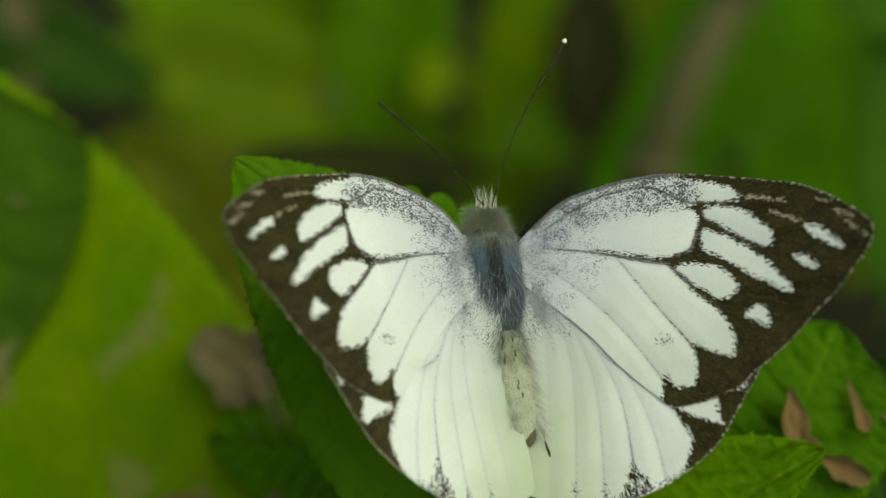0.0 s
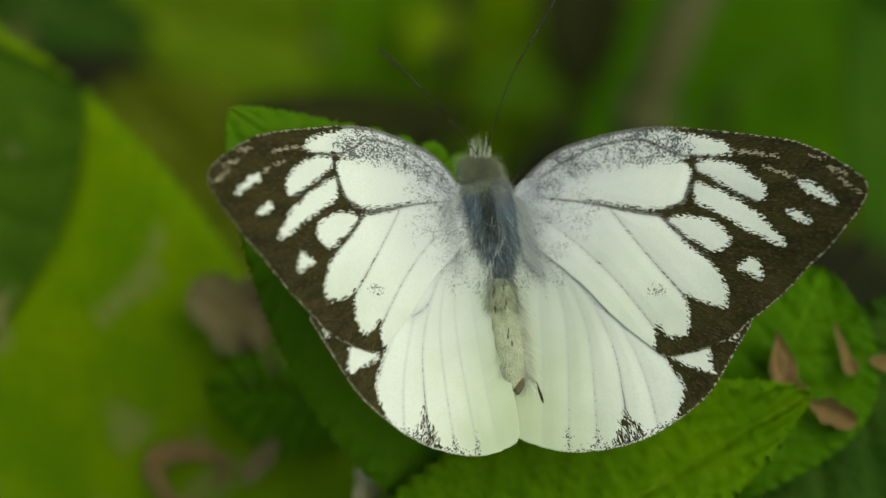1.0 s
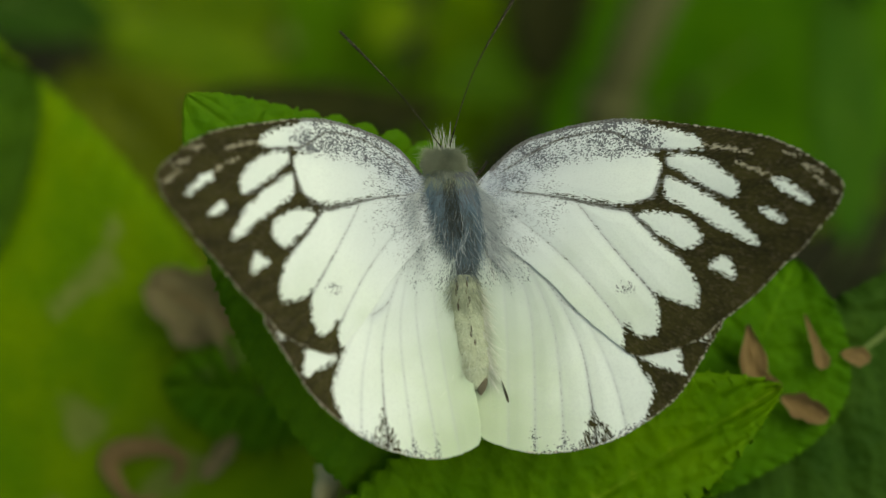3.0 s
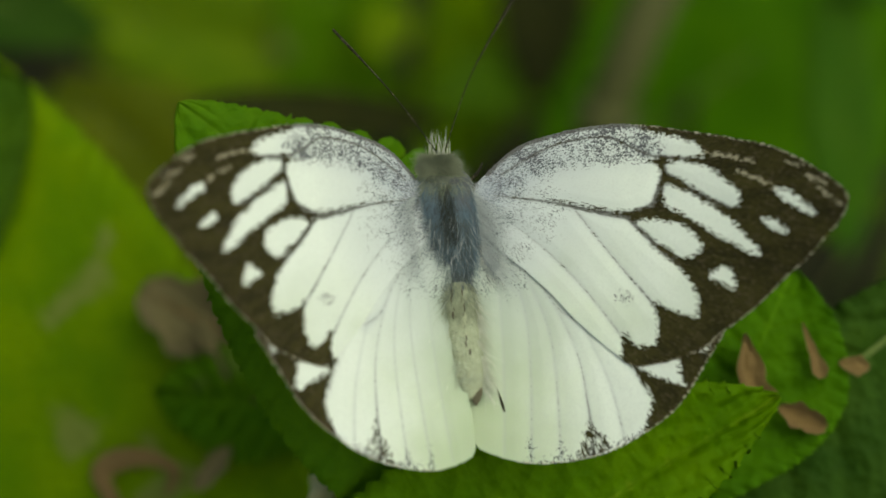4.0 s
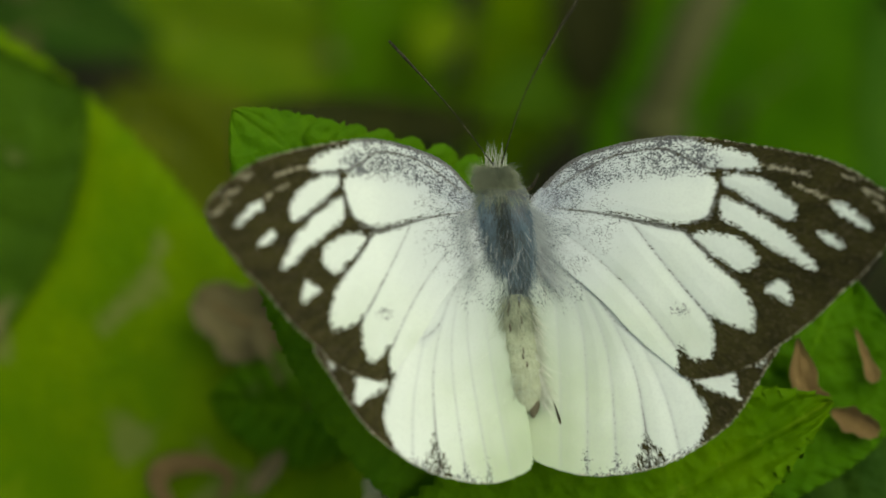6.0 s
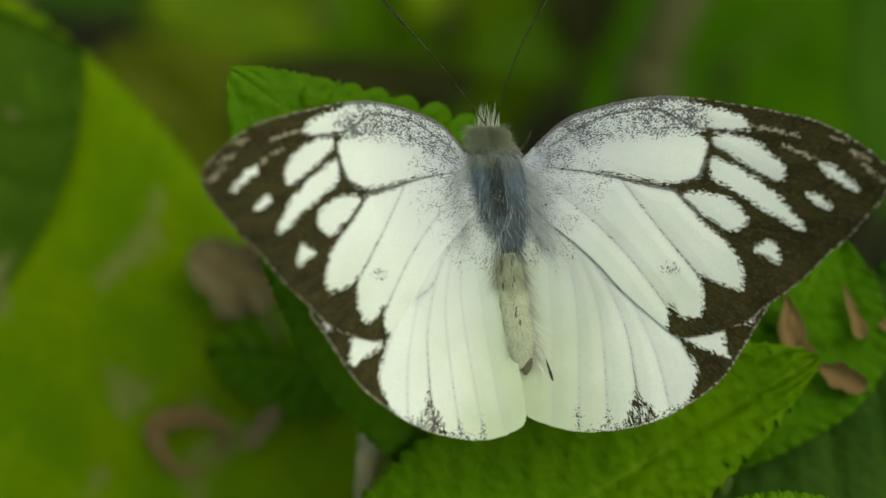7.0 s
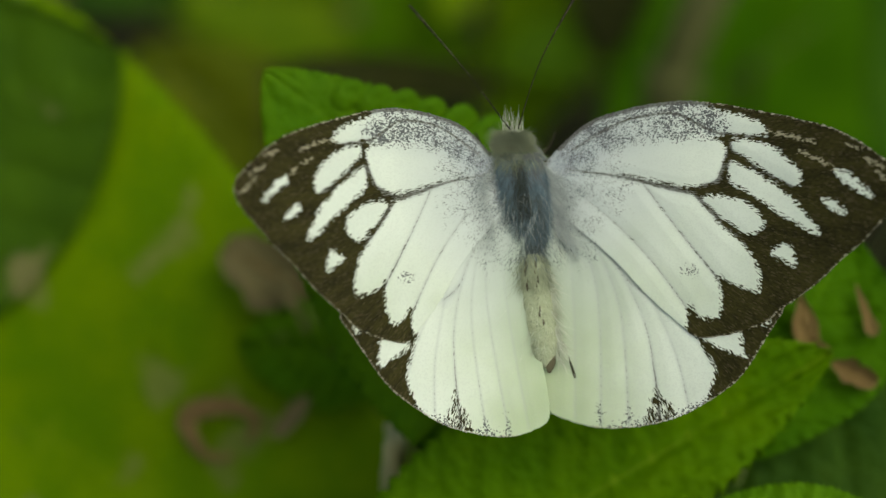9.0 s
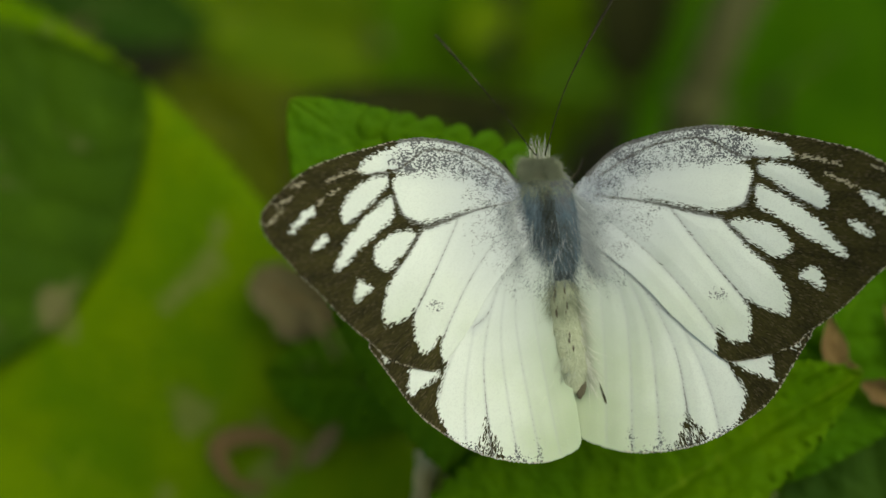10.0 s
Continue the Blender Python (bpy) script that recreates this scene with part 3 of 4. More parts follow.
def brown_ring():
    """The dry curled rim of an eaten hole."""
    pts = [(3.5 * math.cos(a) * (1 + 0.10 * math.sin(3 * a)), 2.7 * math.sin(a) + 0.25 * math.cos(2 * a), 0.2 * math.sin(2 * a)) for a in np.linspace(-0.5, 5.1, 14)]
    verts, faces = tube(pts, (0.3, 0.5, 0.75, 1.05, 1.2, 1.05, 0.8, 0.5, 0.25), 10, 48)
    ob = new("dead_leaf", mesh_of("dead_leaf", [(x, y, 0.4 * z) for x, y, z in verts], faces, DRY))
    ob.matrix_world = SLOPE @ Matrix.Translation(Vector((-28.9, -22.1, -39.8)) * 0.001)
    tagged(ob, "tan dry curled rim of an eaten hole on the large leaf", "dry leaf")


brown_ring()
scrap("brown dead leaf hanging deep in the plants", (-70.5, 45.0, -148), 9, 6, 20, BARK, 11)
scrap("brown dead leaf low in the plants", (-70.5, 31.5, -148), 9, 6, -30, BARK, 12)
scrap("small pale dry scrap on the large leaf", (-21.4, -20.5, -38.3), 5.4, 2.0, -38, DRY_PALE, 6)


def stem(label, points, radii, mat, name="plant_stem"):
    pts = [tuple((spot(*q) - spot(*points[0])) * 1000) for q in points]
    thing = new(name)
    thing.location = spot(*points[0])
    part("stalk", mesh_of("stalk", *tube(pts, radii, 10, 30), mat), thing)
    for k in range(1, len(pts) - 1):
        way = Vector(pts[k + 1]) - Vector(pts[k - 1])
        part("node", mesh_of("node", *lump(pts[k], way, radii[k] * 1.1, (0.7 * radii[k], 1.22 * radii[k], 1.3 * radii[k], 1.15 * radii[k], 0.7 * radii[k]), 1.0, 8, 12), mat), thing, "swollen joint of the stem")
    return tagged(thing, label, "stem", group="plant stems")


stem("brown woody stem, out of focus", [(62, 86, -150), (40, 50, -155), (27, 22, -163), (10, -40, -220), (0, -120, -310)], (3.6, 3.7, 3.8, 4.0, 4.2), BARK)
stem("pale green curved stem beside the perch leaf", [(-13.5, -10, -24), (-10.8, -15.3, -22), (-9.7, -20, -21), (-10.5, -30, -24), (-14, -100, -120), (-16, -170, -240)], (0.7, 0.95, 1.05, 1.1, 1.3, 1.4), PALE_STALK)


# ---- undergrowth ----
def undergrowth(name, label, count, near, far, lengths, top, seed):
    """Loose low leaves that cover the soil in a ring round the perch."""
    rng = random.Random(seed)
    verts, faces = [], []
    for k in range(count):
        r, a = math.sqrt(rng.uniform(near * near, far * far)), rng.uniform(0, 2 * math.pi)
        c = Vector((r * math.cos(a), 0.12 + r * math.sin(a), rng.uniform(0.0, top)))
        length = rng.uniform(*lengths)
        width = length * rng.uniform(0.4, 0.6)
        m = Matrix.Translation(c) @ Euler((rng.uniform(-0.6, 0.6), rng.uniform(-0.6, 0.6), rng.uniform(0, 6.3))).to_matrix().to_4x4()
        base = len(verts)
        for i in range(7):
            t = i / 6
            half = 0.5 * width * math.sin(math.pi * (0.04 + 0.92 * t)) ** 0.8
            for s in (-1, -0.5, 0, 0.5, 1):
                verts.append(m @ Vector((s * half, (t - 0.5) * length, 0.15 * width * abs(s) - 0.3 * length * (t - 0.5) ** 2)))
        for i in range(6):
            for j in range(4):
                q = base + i * 5 + j
                faces.append((q, q + 1, q + 6, q + 5))
    tagged(new(name, mesh_of(name, verts, faces, UNDER)), label, "undergrowth", kind="stuff")


undergrowth("undergrowth", "low dark green undergrowth over the soil", 1500, 0.0, 0.5, (0.012, 0.035), 0.12, 12)
undergrowth("ground_cover", "loose green ground cover round the plants", 5000, 0.5, 3.0, (0.03, 0.09), 0.10, 14)


# ---- the butterfly ----
butterfly = new("butterfly")
butterfly.matrix_world = SLOPE
tagged(butterfly, "white butterfly with black-brown wing borders, wings spread on a leaf", "butterfly")

FORE = [(1.9, 5.9), (3.86, 7.82), (5.45, 8.82), (8.18, 9.73), (11.77, 10.41), (15.05, 10.45), (17.77, 10.14), (20.5, 9.82),
        (23.77, 9.32), (26.23, 8.5), (28.41, 7.27), (29.91, 6.18), (30.36, 5.09), (29.77, 3.55), (28.68, 2.18), (27.32, 0.5),
        (25.55, -1.14), (24.05, -2.77), (22.41, -4.27), (20.77, -5.55), (19.32, -6.82), (17.5, -7.64), (15.36, -8.23),
        (13.77, -8.32), (12.23, -7.23), (9.68, -5.14), (6.36, -1.82), (0.9, 2.6), (0.6, 4.6)]
HIND = [(1.0, 4.09), (6.36, 1.82), (10.91, -1.36), (15.45, -3.64), (19.09, -4.77), (20.82, -5.45), (20.36, -6.59), (19.73, -7.64),
        (18.86, -9.18), (17.91, -10.77), (16.64, -12.23), (14.77, -13.64), (12.86, -14.77), (10.95, -15.55), (8.41, -16.05),
        (5.86, -16.14), (3.32, -15.59), (1.55, -14.6), (1.2, -11.82), (1.2, -7.27), (0.8, -1.82), (0.5, 1.82)]
WINDOWS = {
    "discal": [(5.0, 6.3), (8.18, 7.23), (11.5, 7.77), (14.5, 7.77), (15.73, 7.36), (15.91, 6.0), (15.32, 4.36), (13.41, 3.68), (10.95, 3.95), (8.73, 4.3), (5.6, 4.7)],
    "subapical": [(16.36, 7.5), (17.5, 7.77), (19.14, 7.36), (20.77, 6.55), (21.86, 5.59), (21.86, 4.36), (20.77, 4.5), (19.14, 5.32), (17.5, 6.27), (16.5, 6.95)],
    "postdiscal": [(16.14, 5.95), (17.5, 5.55), (19.68, 4.45), (21.59, 3.09), (22.68, 2.05), (23.5, 0.77), (22.68, 0.91), (21.32, 1.59), (19.68, 2.45), (17.77, 3.55), (16.41, 4.36)],
    "median": [(14.23, 2.86), (15.32, 3.18), (16.95, 3.0), (18.32, 2.32), (19.14, 1.45), (18.86, 0.77), (17.77, 0.23), (16.68, 0.77), (15.59, 1.45), (14.64, 2.18)],
    "basal": [(2.09, 6.36), (6.36, 4.91), (9.41, 4.0), (13.27, 3.23), (14.5, 2.09), (16.14, 0.55), (17.5, -0.55), (18.59, -2.23), (18.91, -4.23), (18.05, -4.18), (16.41, -3.77),
              (15.45, -3.27), (15.82, -4.77), (15.68, -6.14), (15.0, -6.82), (13.86, -6.5), (13.09, -5.68), (13.05, -7.41), (11.82, -8.4), (9.09, -6.5), (4.45, -1.82), (1.5, 1.82)],
    "upper spot": [(24.86, 5.86), (25.68, 5.73), (26.77, 5.05), (27.73, 4.09), (26.77, 4.36), (25.41, 5.09)],
    "middle spot": [(23.77, 3.55), (24.73, 3.41), (25.68, 2.45), (24.32, 2.86)],
    "lower spot": [(19.68, -1.14), (21.05, -0.36), (21.59, -1.14), (21.73, -2.09), (20.64, -1.68)],
    "costal": [(12.73, 10.27), (15.45, 9.91), (18.59, 9.14), (19.32, 8.32), (17.77, 8.0), (15.45, 8.18), (12.05, 9.32)],
    "front": [(1.5, 5.0), (3.64, 8.6), (6.36, 9.9), (10.0, 10.9), (13.18, 10.9), (16.14, 9.18), (15.0, 7.62), (8.18, 6.7), (3.64, 4.5)],
}
# each rib: half width at its root and at its end, then its course
FORE_RIBS = [
    (0.06, 0.13, [(3.64, 6.36), (7.27, 8.55), (10.0, 9.27), (12.05, 9.41), (14.23, 8.45), (15.59, 8.05), (17.77, 7.95), (19.68, 7.82)]),
    (0.11, 0.32, [(16.09, 8.09), (16.27, 6.82), (15.91, 5.45), (15.45, 4.09)]),
    (0.02, 0.26, [(3.18, 4.73), (6.82, 4.36), (9.0, 4.0), (10.91, 3.64), (13.27, 3.36), (15.59, 4.32)]),
    (0.12, 0.16, [(16.27, 6.82), (18.86, 5.23), (21.82, 4.0)]),
    (0.14, 0.16, [(13.27, 3.36), (15.45, 1.27), (17.73, -0.55)]),
    (0.0, 0.06, [(9.18, 3.95), (11.5, 1.05), (13.68, -1.5), (15.68, -3.73)]),
    (-0.04, 0.03, [(3.64, 3.09), (6.36, 1.14), (9.09, -1.36), (10.91, -3.41), (13.05, -6.14)]),
]
HIND_RIBS = [
    (-0.10, -0.05, [(3.18, 0.45), (3.77, -7.27), (3.86, -15.45)]),
    (-0.09, 0.0, [(3.86, 0.45), (5.68, -5.45), (6.0, -15.91)]),
    (-0.09, 0.01, [(4.77, 0.0), (7.5, -6.36), (8.32, -15.91)]),
    (-0.08, 0.10, [(5.91, -0.45), (9.32, -6.82), (10.45, -11.82), (10.82, -15.45)]),
    (-0.09, 0.0, [(8.18, -1.82), (11.82, -9.09), (13.18, -13.86)]),
    (-0.10, -0.03, [(9.55, -3.64), (13.18, -7.73), (15.0, -10.45)]),
    (-0.05, 0.03, [(3.64, 0.91), (6.36, -1.82), (8.18, -4.09), (10.0, -5.09)]),
]
HIND_DARK = {
    "border": [(13.68, -7.27), (13.91, -8.45), (14.91, -10.0), (15.41, -11.36), (15.09, -12.64), (14.32, -14.55), (17.27, -14.55), (21.82, -9.09), (21.82, -4.55), (19.09, -4.55)],
}
HIND_WINDOW = [(14.27, -8.41), (15.68, -7.82), (17.14, -7.64), (17.5, -8.64), (17.86, -9.82), (16.32, -9.36)]


def wing_grid(shape, centre, around, rings):
    """A web of points that fills a wing's outline from a centre."""
    rim = spline(shape, around, True)
    rng = random.Random(4)
    pts = [np.array(centre)[None]]
    for k in range(1, rings + 1):
        s = (k / rings) ** 0.8
        ring = np.array(centre) + (rim - centre) * s
        if k == rings:
            ring = ring + np.array([[rng.uniform(-0.05, 0.05), rng.uniform(-0.05, 0.05)] for _ in range(around)])
        pts.append(ring)
    faces = [(0, 1 + j, 1 + (j + 1) % around) for j in range(around)]
    for k in range(rings - 1):
        a, b = 1 + k * around, 1 + (k + 1) * around
        faces += [(a + j, b + j, b + (j + 1) % around, a + (j + 1) % around) for j in range(around)]
    return np.concatenate(pts), faces, rim


def ribs_on(points, rows):
    best = np.full(len(points), -1.0)
    for w0, w1, line in rows:
        d, s = far_from(points, spline(line, 24))
        best = np.maximum(best, w0 + (w1 - w0) * s - d)
    return best


def fore_fields(p, rim):
    white = np.max([within(p, shape) for shape in WINDOWS.values()], 0)
    edge, _ = far_from(p, rim, True)
    vein = ribs_on(p, FORE_RIBS)
    root = np.hypot(p[:, 0] - 2.3, p[:, 1] - 4.6)
    front = within(p, WINDOWS["front"])
    costa = np.where((p[:, 1] > 6.2) & (p[:, 0] < 22), 0.17 - np.abs(edge - 0.10), -1.0)
    dust = 0.56 * np.clip((front + 0.9) / 1.6, 0, 1) * np.clip((p[:, 0] + 3) / 8, 0.55, 1)
    dust = np.maximum(dust, 0.52 * np.clip(1 - root / 9.0, 0, 1) ** 0.6)
    smudge = np.hypot((p[:, 0] - 13.2) / 1.3, (p[:, 1] + 3.0) / 1.0)
    dust = np.maximum(dust, 0.42 * np.clip(1.3 - smudge, 0, 1))
    streak = np.maximum.reduce([0.24 - far_from(p, spline(line, 12))[0] for line in (
        [(21.86, 7.1), (23.4, 6.6), (24.9, 5.8)], [(25.6, 8.0), (26.8, 7.7)], [(28.1, 6.0), (29.8, 4.9)], [(18.4, 8.4), (21.0, 8.3), (23.0, 7.9)],
        [(27.0, 7.0), (28.6, 6.4)])])
    yellow = np.clip((4.0 - p[:, 1]) / 9, 0, 1) * 0.4
    smoke = 1.0 * np.clip(1 - root / 11.0, 0, 1) ** 0.9 + 0.3 * np.clip((front + 0.9) / 1.6, 0, 1)
    return dict(dark=np.maximum(-white, vein - 0.2), vein=np.maximum(vein, costa), dust=dust, smoke=smoke, fleck=streak, fringe=np.where(p[:, 0] > 13.5, 0.10 - edge, -1.0), yellow=yellow)


def hind_fields(p, rim):
    edge, _ = far_from(p, rim, True)
    dark = np.max([within(p, shape) for shape in HIND_DARK.values()], 0)
    dark = np.minimum(dark, -within(p, HIND_WINDOW))
    dark = np.minimum(dark, np.hypot(p[:, 0] - 19.4, p[:, 1] + 6.6) - 0.35)
    vein = ribs_on(p, HIND_RIBS)
    root = np.hypot(p[:, 0] - 2.6, p[:, 1] - 2.0)
    dust = 0.50 * np.clip(1 - root / 11.0, 0, 1)
    wedge = within(p, [(10.45, -12.2), (11.4, -13.2), (12.4, -14.3), (12.05, -16.36), (9.55, -16.36), (9.3, -15.2)])
    dark = np.maximum(dark, np.minimum(wedge, 0.55) * 0.62 - 0.31)
    band = np.clip(1.1 - far_from(p, spline(HIND_RIBS[6][2], 24))[0], 0, 1)
    low = np.clip(1 - edge / 1.5, 0, 1) * np.clip((-11 - p[:, 1]) / 3, 0, 1) * np.clip((p[:, 0] - 3) / 4, 0, 1)
    ends = np.max([np.clip(1 - far_from(p, spline(HIND_RIBS[k][2], 24))[0] / 0.9, 0, 1) for k in (1, 2, 3, 4)], 0)
    low = np.maximum(low, ends * np.clip((-12.6 - p[:, 1]) / 2.6, 0, 1))
    # yellow grows towards body and tail: cream scales plus shade put into the colour
    return dict(dark=dark, vein=vein, dust=np.maximum(dust, 0.55 * low), smoke=np.maximum(0.9 * np.clip(1 - root / 13.0, 0, 1), 0.5 * band), fleck=np.full(len(p), -1.0), fringe=np.where((p[:, 1] < -5) & (p[:, 0] > 5), 0.14 - edge, -1.0),
                yellow=np.clip(0.36 + (6 - p[:, 0]) / 16 - p[:, 1] / 45, 0, 1))


def right_rise(u, v):
    s = u - 4.0
    s = 0.5 * (s + math.sqrt(s * s + 4.0)) - 0.1
    return 0.106 * s + 0.0125 * s * s - 0.18 * (v - 4.5)


def left_rise(u, v):
    s = -1.6 - u
    s = 0.5 * (s + math.sqrt(s * s + 4.0)) - 0.1
    return 0.68 * s + 0.0115 * s * s - 0.30 * (v - 4.5)


LEFT_FORE = ((-0.6117, -0.7432, -0.1074), (-0.3815, 0.0331, 0.9918))
LEFT_HIND = ((0.0594, -0.8035, -0.1956), (-0.1036, 0.0154, 1.0247))


def wing(name, label, grid, fields, rise, lower, flip=None):
    pts, faces, _ = grid
    verts = []
    pleat = (0.14 if lower == 0 else 0.08) * np.clip(-fields["vein"], 0, 0.9)
    for (x, y), fold in zip(pts, pleat):
        if flip:
            x += 0.5 * max(0.0, (x - 24) / 6) ** 2
            x, y = (r[0] + r[1] * x + r[2] * y for r in flip)
        a, b, w = 0.998 * x + 1.633, 0.998 * y + 0.045, 0.0
        for _ in range(6):
            u, v = a * (1 - w / 167.3), b * (1 - w / 167.3)
            w = rise(u, v) - lower
        w += 0.10 * noise.noise((x * 0.35, y * 0.35, 0.5)) + (fold if lower == 0 else fold - 0.07)
        verts.append((u, v, w))
    n = len(verts)
    verts = [(u * 1e-3, v * 1e-3, w * 1e-3) for u, v, w in verts]
    low = [(x, y, z - 6e-5) for x, y, z in verts]
    around = len(grid[2])
    last = n - around
    under = [tuple(n + i for i in reversed(f)) for f in faces]
    rim = [(last + j, n + last + j, n + last + (j + 1) % around, last + (j + 1) % around) for j in range(around)]
    me = mesh_of(name, verts + low, faces + under + rim, WING)
    for key, values in fields.items():
        me.attributes.new(key, "FLOAT", "POINT").data.foreach_set("value", np.tile(values, 2).astype(np.float32))
    return part(name, me, butterfly, label)


fore_grid = wing_grid(FORE, (14.5, 2.5), 520, 90)
fore_maps = fore_fields(fore_grid[0], fore_grid[2])
hind_grid = wing_grid(HIND, (9.0, -7.0), 420, 70)
hind_maps = hind_fields(hind_grid[0], hind_grid[2])
RIGHT_WINGS = [
    wing("hindwing", "white hindwing with dark scalloped border", hind_grid, hind_maps, right_rise, 0.06),
    wing("forewing", "white forewing with black-brown tip and veins", fore_grid, fore_maps, right_rise, 0.0)]
LEFT_WINGS = [
    wing("hindwing", "white hindwing with dark scalloped border", hind_grid, hind_maps, left_rise, 0.06, LEFT_HIND),
    wing("forewing", "white forewing with black-brown tip and veins", fore_grid, fore_maps, left_rise, 0.0, LEFT_FORE)]

AXIS = Vector((-0.155, 0.985, 0.02))
BELLY, BELLY_AXIS = Vector((2.30, -6.45, 2.55)), Vector((-0.14, 0.94, -0.31))
CHEST, CHEST_AXIS = Vector((1.35, 1.9, -0.45)), Vector((-0.155, 0.98, -0.10))
GIRTH = (0.5, 1.25, 1.75, 2.15, 2.4, 2.5, 2.45, 2.1, 1.2)
part("thorax", mesh_of("thorax", *lump(CHEST, CHEST_AXIS, 5.3, GIRTH, 0.85, rough=0.08), THORAX), butterfly, "blue-grey furry thorax with dark back")
part("head", mesh_of("head", *lump((0.45, 6.5, -0.3), AXIS, 1.8, (1.35, 1.6, 1.45, 1.15, 0.75, 0.15), 0.9), HEAD), butterfly, "olive-grey furry head")
part("abdomen", mesh_of("abdomen", *lump(BELLY, BELLY_AXIS, 4.6, (0.45, 1.1, 1.32, 1.28, 1.40, 1.34, 1.44, 1.38, 1.45, 1.4, 0.9), 0.8, 60, rough=0.10), ABDOMEN), butterfly, "slender cream abdomen with a row of dark dots")
for side in (-1, 1):
    part("eye", mesh_of("eye", *lump((0.35 + side * 1.25, 6.95 + side * 0.17, -0.6), (0, 1, 0), 0.65, (0.1, 0.45, 0.6, 0.66, 0.6, 0.45, 0.1), 1.0, 14, 16), EYE), butterfly, "grey-green round eye")

for tip, mid in (((-8.1, 17.8, -6.0), (-3.55, 12.9, -1.0)), ((6.63, 21.1, 3.2), (2.75, 14.2, 3.0))):
    root = (0.1 if tip[0] < 0 else 0.8, 8.2, 1.0)
    feeler = part("antenna", mesh_of("antenna", *tube([root, mid, tip], (0.055, 0.047, 0.047, 0.052, 0.075, 0.13, 0.11), 8, 60), FEELER), butterfly, "thin dark ringed antenna with a club")
    if tip[0] > 0:
        part("antenna_tip", mesh_of("antenna_tip", *lump(tip, Vector(tip) - Vector(mid), 0.22, (0.05, 0.18, 0.2, 0.16, 0.05), 1.0, 8, 10), IVORY), feeler, "ivory antenna tip")

rng = random.Random(21)


def coat(name, label, count, mat, seat, length, width, lean, seed, curl=0.3, stand=0.55):
    """Fur on the body: seat() gives a root and its outward way."""
    roots, ways, lengths = [], [], []
    for _ in range(count):
        root, out = seat()
        roots.append(root)
        ways.append(Vector(out) * stand + Vector(lean) + Vector((rng.uniform(-0.3, 0.3), rng.uniform(-0.3, 0.3), rng.uniform(-0.2, 0.2))))
        lengths.append(length * rng.uniform(0.5, 1.25))
    part(name, mesh_of(name, *hairs(roots, ways, lengths, width, seed, curl), mat, False), butterfly, label)


def on_thorax(lo, hi, spread, shift=0.0):
    def seat():
        s = rng.uniform(lo, hi)
        a = math.pi / 2 + shift + rng.uniform(-spread, spread)
        r = float(np.interp(s, np.linspace(-1, 1, 9), GIRTH))
        out = Vector((math.cos(a), 0, math.sin(a)))
        return CHEST + CHEST_AXIS * s * 5.3 + Vector((out.x * r, 0, out.z * r * 0.85)), out
    return seat


coat("thorax_fur", "blue-grey thorax fur", 5200, FUR_BLUE, on_thorax(-0.55, 0.95, 1.5), 1.1, 0.016, (0, -0.9, 0.1), 1, 0.3, 0.35)
coat("back_fur", "dark fur along the back", 1900, FUR_DARK, on_thorax(-0.05, 0.80, 0.20), 1.0, 0.018, (0, -0.9, 0.15), 2, 0.3, 0.3)
coat("middle_fur", "grey fur over the lower back", 1500, FUR_GREY, on_thorax(-0.75, 0.25, 0.75), 1.2, 0.018, (0, -0.9, 0.15), 14, 0.4, 0.35)
coat("waist_fur", "dark grey fur on the narrow end of the thorax", 700, FUR_DARK, on_thorax(-1.0, -0.55, 0.9), 1.0, 0.016, (0, -0.9, 0.12), 13, 0.3, 0.3)
coat("pale_fur", "long pale strands over the lower back", 130, FUR_PALE, on_thorax(-0.8, 0.3, 1.1), 2.1, 0.024, (0, -0.9, 0.25), 15, 0.5, 0.35)
for side in (-1, 1):
    coat("wing_root_fur", "soft grey fur where the wing joins the body", 520, FUR_PALE, on_thorax(-0.75, 0.8, 0.30, -1.25 if side > 0 else 1.1), 1.3, 0.014, (side * 0.35, -0.8, 0.2 if side > 0 else 0.45), 31, 0.4, 0.4)
    coat("flank_fur", "white hair fringe beside the body", 420, FUR_WHITE, on_thorax(-0.95, -0.1, 0.3, -side * 1.3), 2.8, 0.018, (side * 0.22, -0.9, 0.15), 3)


def at_wing_root(side):
    def seat():
        y = rng.uniform(-0.5, 5.0)
        return Vector((1.25 - 0.155 * (y - 2.6) + side * 2.2, y, right_rise(4, y) + 0.3)), Vector((side, 0, 0.3 if side > 0 else 1.0))
    return seat


coat("root_hair", "long silky hairs over the wing root", 420, FUR_PALE, at_wing_root(1), 3.6, 0.013, (0.35, -0.75, 0.1), 9)
coat("root_hair", "long silky hairs over the wing root", 420, FUR_PALE, at_wing_root(-1), 3.2, 0.013, (-0.3, -0.75, 0.3), 10)


def on_head():
    a, s = rng.uniform(0.2, math.pi - 0.2), rng.uniform(-0.1, 0.95)
    out = Vector((math.cos(a), 0.2 * s, math.sin(a)))
    return Vector((0.45, 6.5, -0.3)) + AXIS * s * 1.5 + Vector((math.cos(a), 0, math.sin(a))) * (1.3 - 0.35 * max(s, 0.0)), out


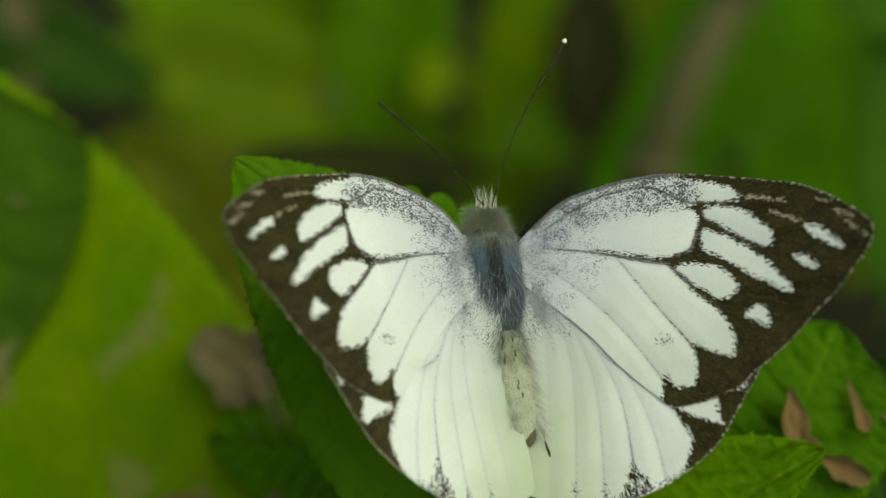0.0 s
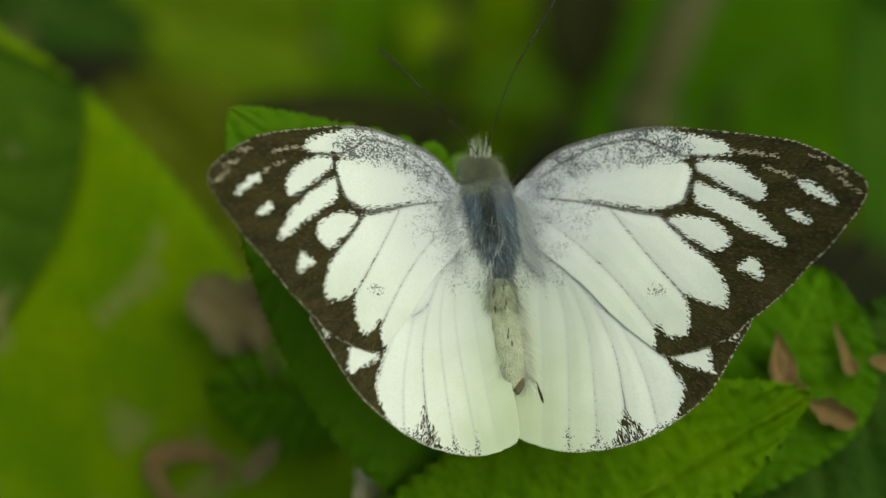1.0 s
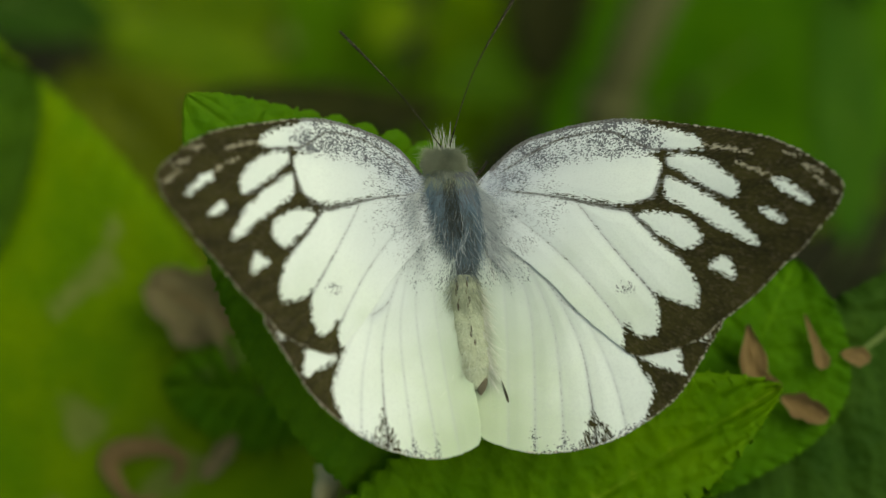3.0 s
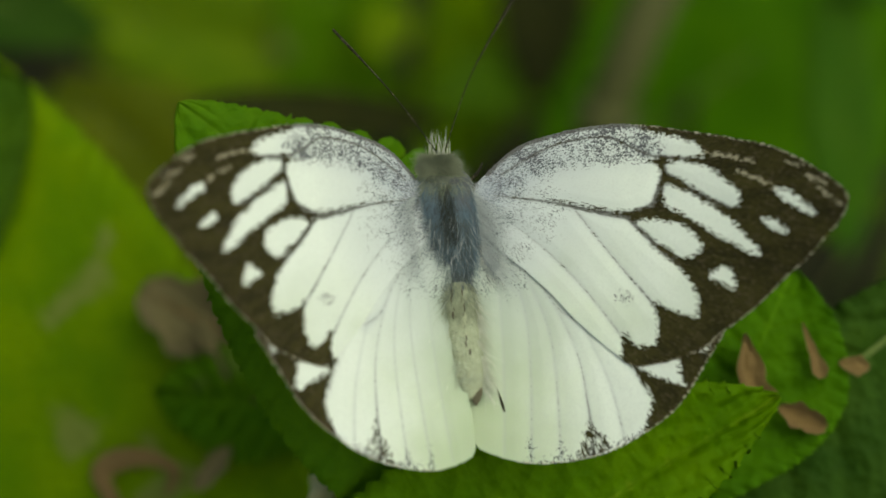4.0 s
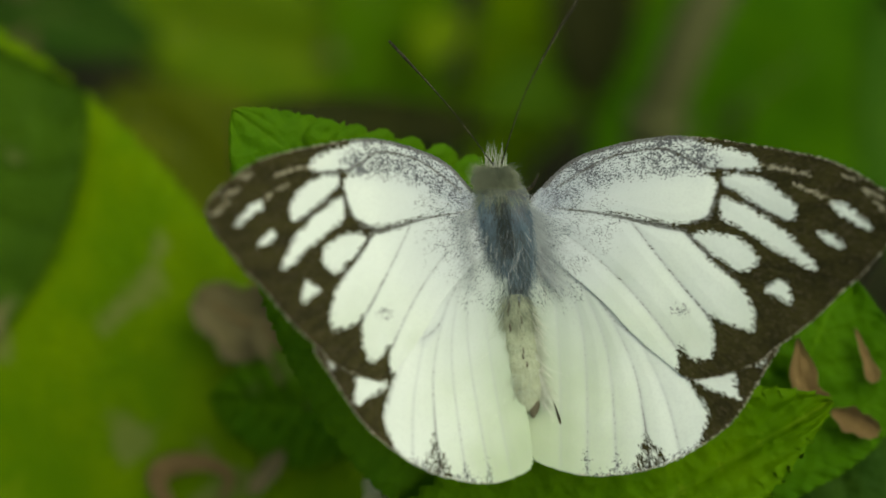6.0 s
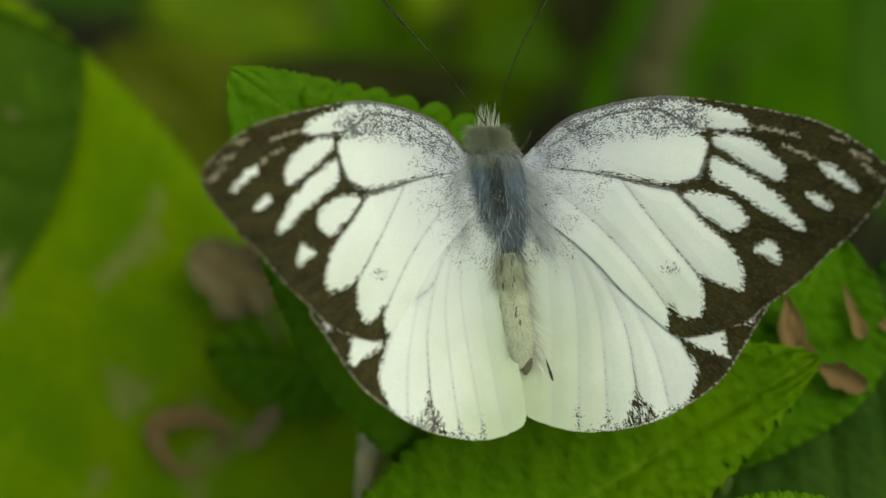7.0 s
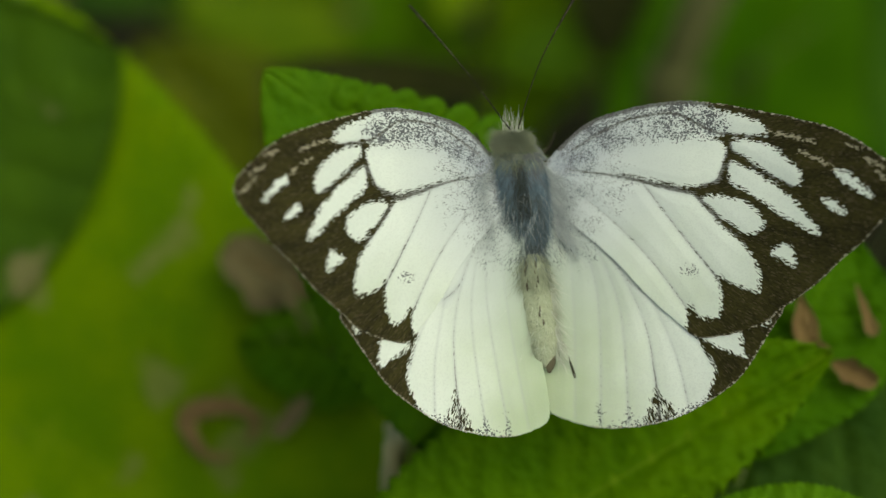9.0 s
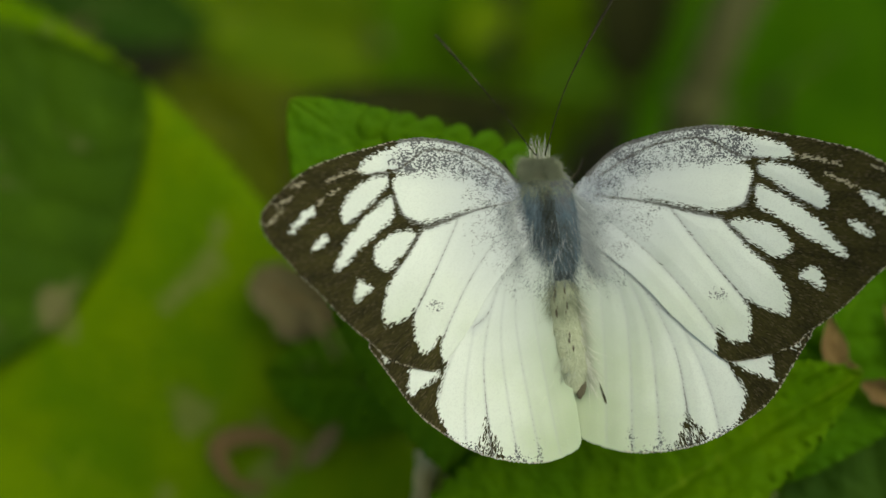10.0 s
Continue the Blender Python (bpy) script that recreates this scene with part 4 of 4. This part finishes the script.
coat("head_fur", "olive-grey head fur", 3000, FUR_OLIVE, on_head, 1.05, 0.014, (0, -0.1, 0.2), 4, 0.4, 0.6)
coat("collar_fur", "olive-grey collar fur", 900, FUR_OLIVE, on_thorax(0.68, 0.99, 1.5), 1.4, 0.014, (0, -0.8, 0.15), 8, 0.35, 0.35)
coat("brow_tuft", "stiff pale bristles between the antennae", 46, FUR_CREAM,
     lambda: (Vector((0.3 + rng.uniform(-0.95, 0.95), 7.6 + rng.uniform(-0.3, 0.3), 0.4 + rng.uniform(-0.5, 0.4))), Vector((rng.uniform(-0.35, 0.35), 1, 0.2))), 2.0, 0.034, (0, 0.9, 0.1), 5, 0.12)


def on_abdomen():
    s, a = rng.uniform(-0.6, 1.0), math.pi / 2 + rng.uniform(-1.6, 1.6)
    out = Vector((math.cos(a), 0, math.sin(a)))
    return BELLY + BELLY_AXIS * s * 4.6 + Vector((out.x * 1.3, 0, out.z * 1.0)), out


def on_belt():
    s, a = rng.uniform(0.55, 1.05), math.pi / 2 + rng.uniform(-1.3, 1.3)
    out = Vector((math.cos(a), 0, math.sin(a)))
    return BELLY + BELLY_AXIS * s * 4.6 + Vector((out.x * 1.3, 0, out.z * 1.05)), out


coat("abdomen_fur", "cream hairs on the abdomen", 700, FUR_CREAM, on_abdomen, 1.3, 0.022, (0, -1.0, 0.0), 6, 0.4)
coat("belt_fur", "olive hairs where the abdomen begins", 700, FUR_OLIVE, on_belt, 1.6, 0.018, (0, -1.0, 0.05), 16, 0.4)
# Darker hairs carry the shade of the waist in their colour.
coat("belt_shade_fur", "dark hairs for the shaded fur behind the thorax", 170, FUR_GREY, lambda: (lambda r, o: (r + BELLY_AXIS * 1.2, o))(*on_belt()), 1.5, 0.018, (0, -1.0, 0.05), 18, 0.4)
for k in range(9):
    c = BELLY + BELLY_AXIS * (0.86 - k * 0.125) * 4.6
    for x in (-0.42, 0.36) if k < 4 else (0.05 * k - 0.1,):
        part("dark_dash", mesh_of("dark_dash", *lump((c.x + x + 0.08 * (-1) ** k, c.y, c.z + 1.13), (-0.1, 1, -0.3), 0.40 - 0.015 * k, (0.02, 0.075, 0.10, 0.08, 0.02), 0.6, 6, 8), MARK), butterfly, "faint dark dash on the abdomen")


def beside_abdomen():
    s, side = rng.uniform(-0.75, 0.95), rng.choice((-1, 1))
    return BELLY + BELLY_AXIS * s * 4.6 + Vector((side * 0.95, 0, 0.3)), Vector((side * 1.3, 0, 0.25))


coat("side_fur", "silky cream hairs beside the abdomen", 1100, FUR_CREAM, beside_abdomen, 2.0, 0.018, (0, -0.9, 0.0), 7)
coat("margin_fur", "white hairs over the inner wing margins", 260, FUR_WHITE, beside_abdomen, 2.6, 0.024, (0, -1.1, 0.25), 17, 0.25)
part("tail_mark", mesh_of("tail_mark", *lump((3.3, -10.2, 4.15), (0.1, 1, -0.2), 0.95, (0.1, 0.38, 0.48, 0.4, 0.1), 0.4, 10, 12), TAIL_MARK), butterfly, "dark brown mark at the abdomen's end")
tear = (5.25, -11.3)
part("wing_tear", mesh_of("wing_tear", *lump((*tear, right_rise(*tear) - 0.1), (-0.32, 1, -0.1), 1.3, (0.02, 0.07, 0.11, 0.11, 0.07, 0.02), 0.4, 10, 10), FEELER), RIGHT_WINGS[0], "small dark tear in the hindwing")
for side, y in ((-1, 5.0), (1, 5.0), (-1, 3.0), (1, 3.0), (-1, 1.0), (1, 1.0)):
    x = 1.0 - 0.155 * (y - 2.6)
    part("leg", mesh_of("leg", *tube([(x + side * 0.8, y, -2.0), (x + side * 2.6, y + 0.6 * (y - 3), -2.4), (x + side * 3.3, y + 1.1 * (y - 3), -5.2)], (0.2, 0.15, 0.1), 6, 12), FEELER), butterfly)


def motions():
    # place, turn, then the swing of each pair of wings about the body
    rows = [
        (0, 0.01, 0.15, 0.53, -4.35, 3.89, 0.77, 1.72, -8.05),
        (0.5, -0.06, 0.32, 0.65, -1.84, 3.00, 0.29, 0.82, -2.36),
        (1, 0.12, 0.11, 0.24, -1.73, 1.44, -0.02, 0.47, -1.62),
        (1.5, -0.03, 0.25, 0.95, -0.26, 2.22, -0.31, 0.05, -0.42),
        (2, -0.02, 0.23, 0.19, -0.05, 1.23, -0.58, -0.10, 0.92),
        (2.5, 0.05, -0.10, 0.15, -0.03, 0.43, -0.09, 0.00, 0.00),
        (4, 0.05, 0.00, 1.77, 3.28, 1.16, -0.55, -0.42, 2.10),
        (4.5, 0.13, -0.03, 1.38, 3.09, 0.78, -0.83, -0.09, 1.89),
        (5, 0.43, -0.33, 0.99, 2.94, 0.42, -1.02, -0.47, 2.38),
        (5.5, 0.41, -0.48, 1.56, 3.70, 0.76, -0.60, -0.44, 1.64),
        (6, 0.37, -0.51, 2.15, 4.74, 1.13, -0.45, -0.35, 0.53),
        (7.5, 0.34, -0.70, 2.75, 6.94, 0.83, 0.00, -0.18, 0.01),
        (8, 0.40, -0.74, 2.97, 7.76, 0.86, 0.09, -0.23, -0.13),
        (8.5, 0.58, -0.86, 3.11, 7.92, -0.01, 0.07, -0.30, 0.06),
        (9, 0.36, -0.91, 4.35, 8.07, 0.25, 0.56, 0.07, -0.61),
        (9.5, 0.44, -0.90, 4.68, 8.35, 0.29, 0.43, 0.30, -0.71),
        (10, 0.51, -1.00, 4.12, 8.25, -0.54, 0.71, 0.07, -0.84),
    ]
    walk(butterfly, [(r[0], SLOPE @ Matrix.Translation(Vector(r[1:4]) * 0.001) @ turned(*r[4:7])) for r in rows])
    hinge = Matrix.Translation(Vector((1.35, 1.9, 0.0)) * 0.001)
    for pair, column in ((LEFT_WINGS, 7), (RIGHT_WINGS, 8)):
        for ob in pair:
            walk(ob, [(r[0], hinge @ Matrix.Rotation(radians(r[column]), 4, Vector((-0.1554, 0.9877, 0.0201))) @ hinge.inverted()) for r in rows])


motions()
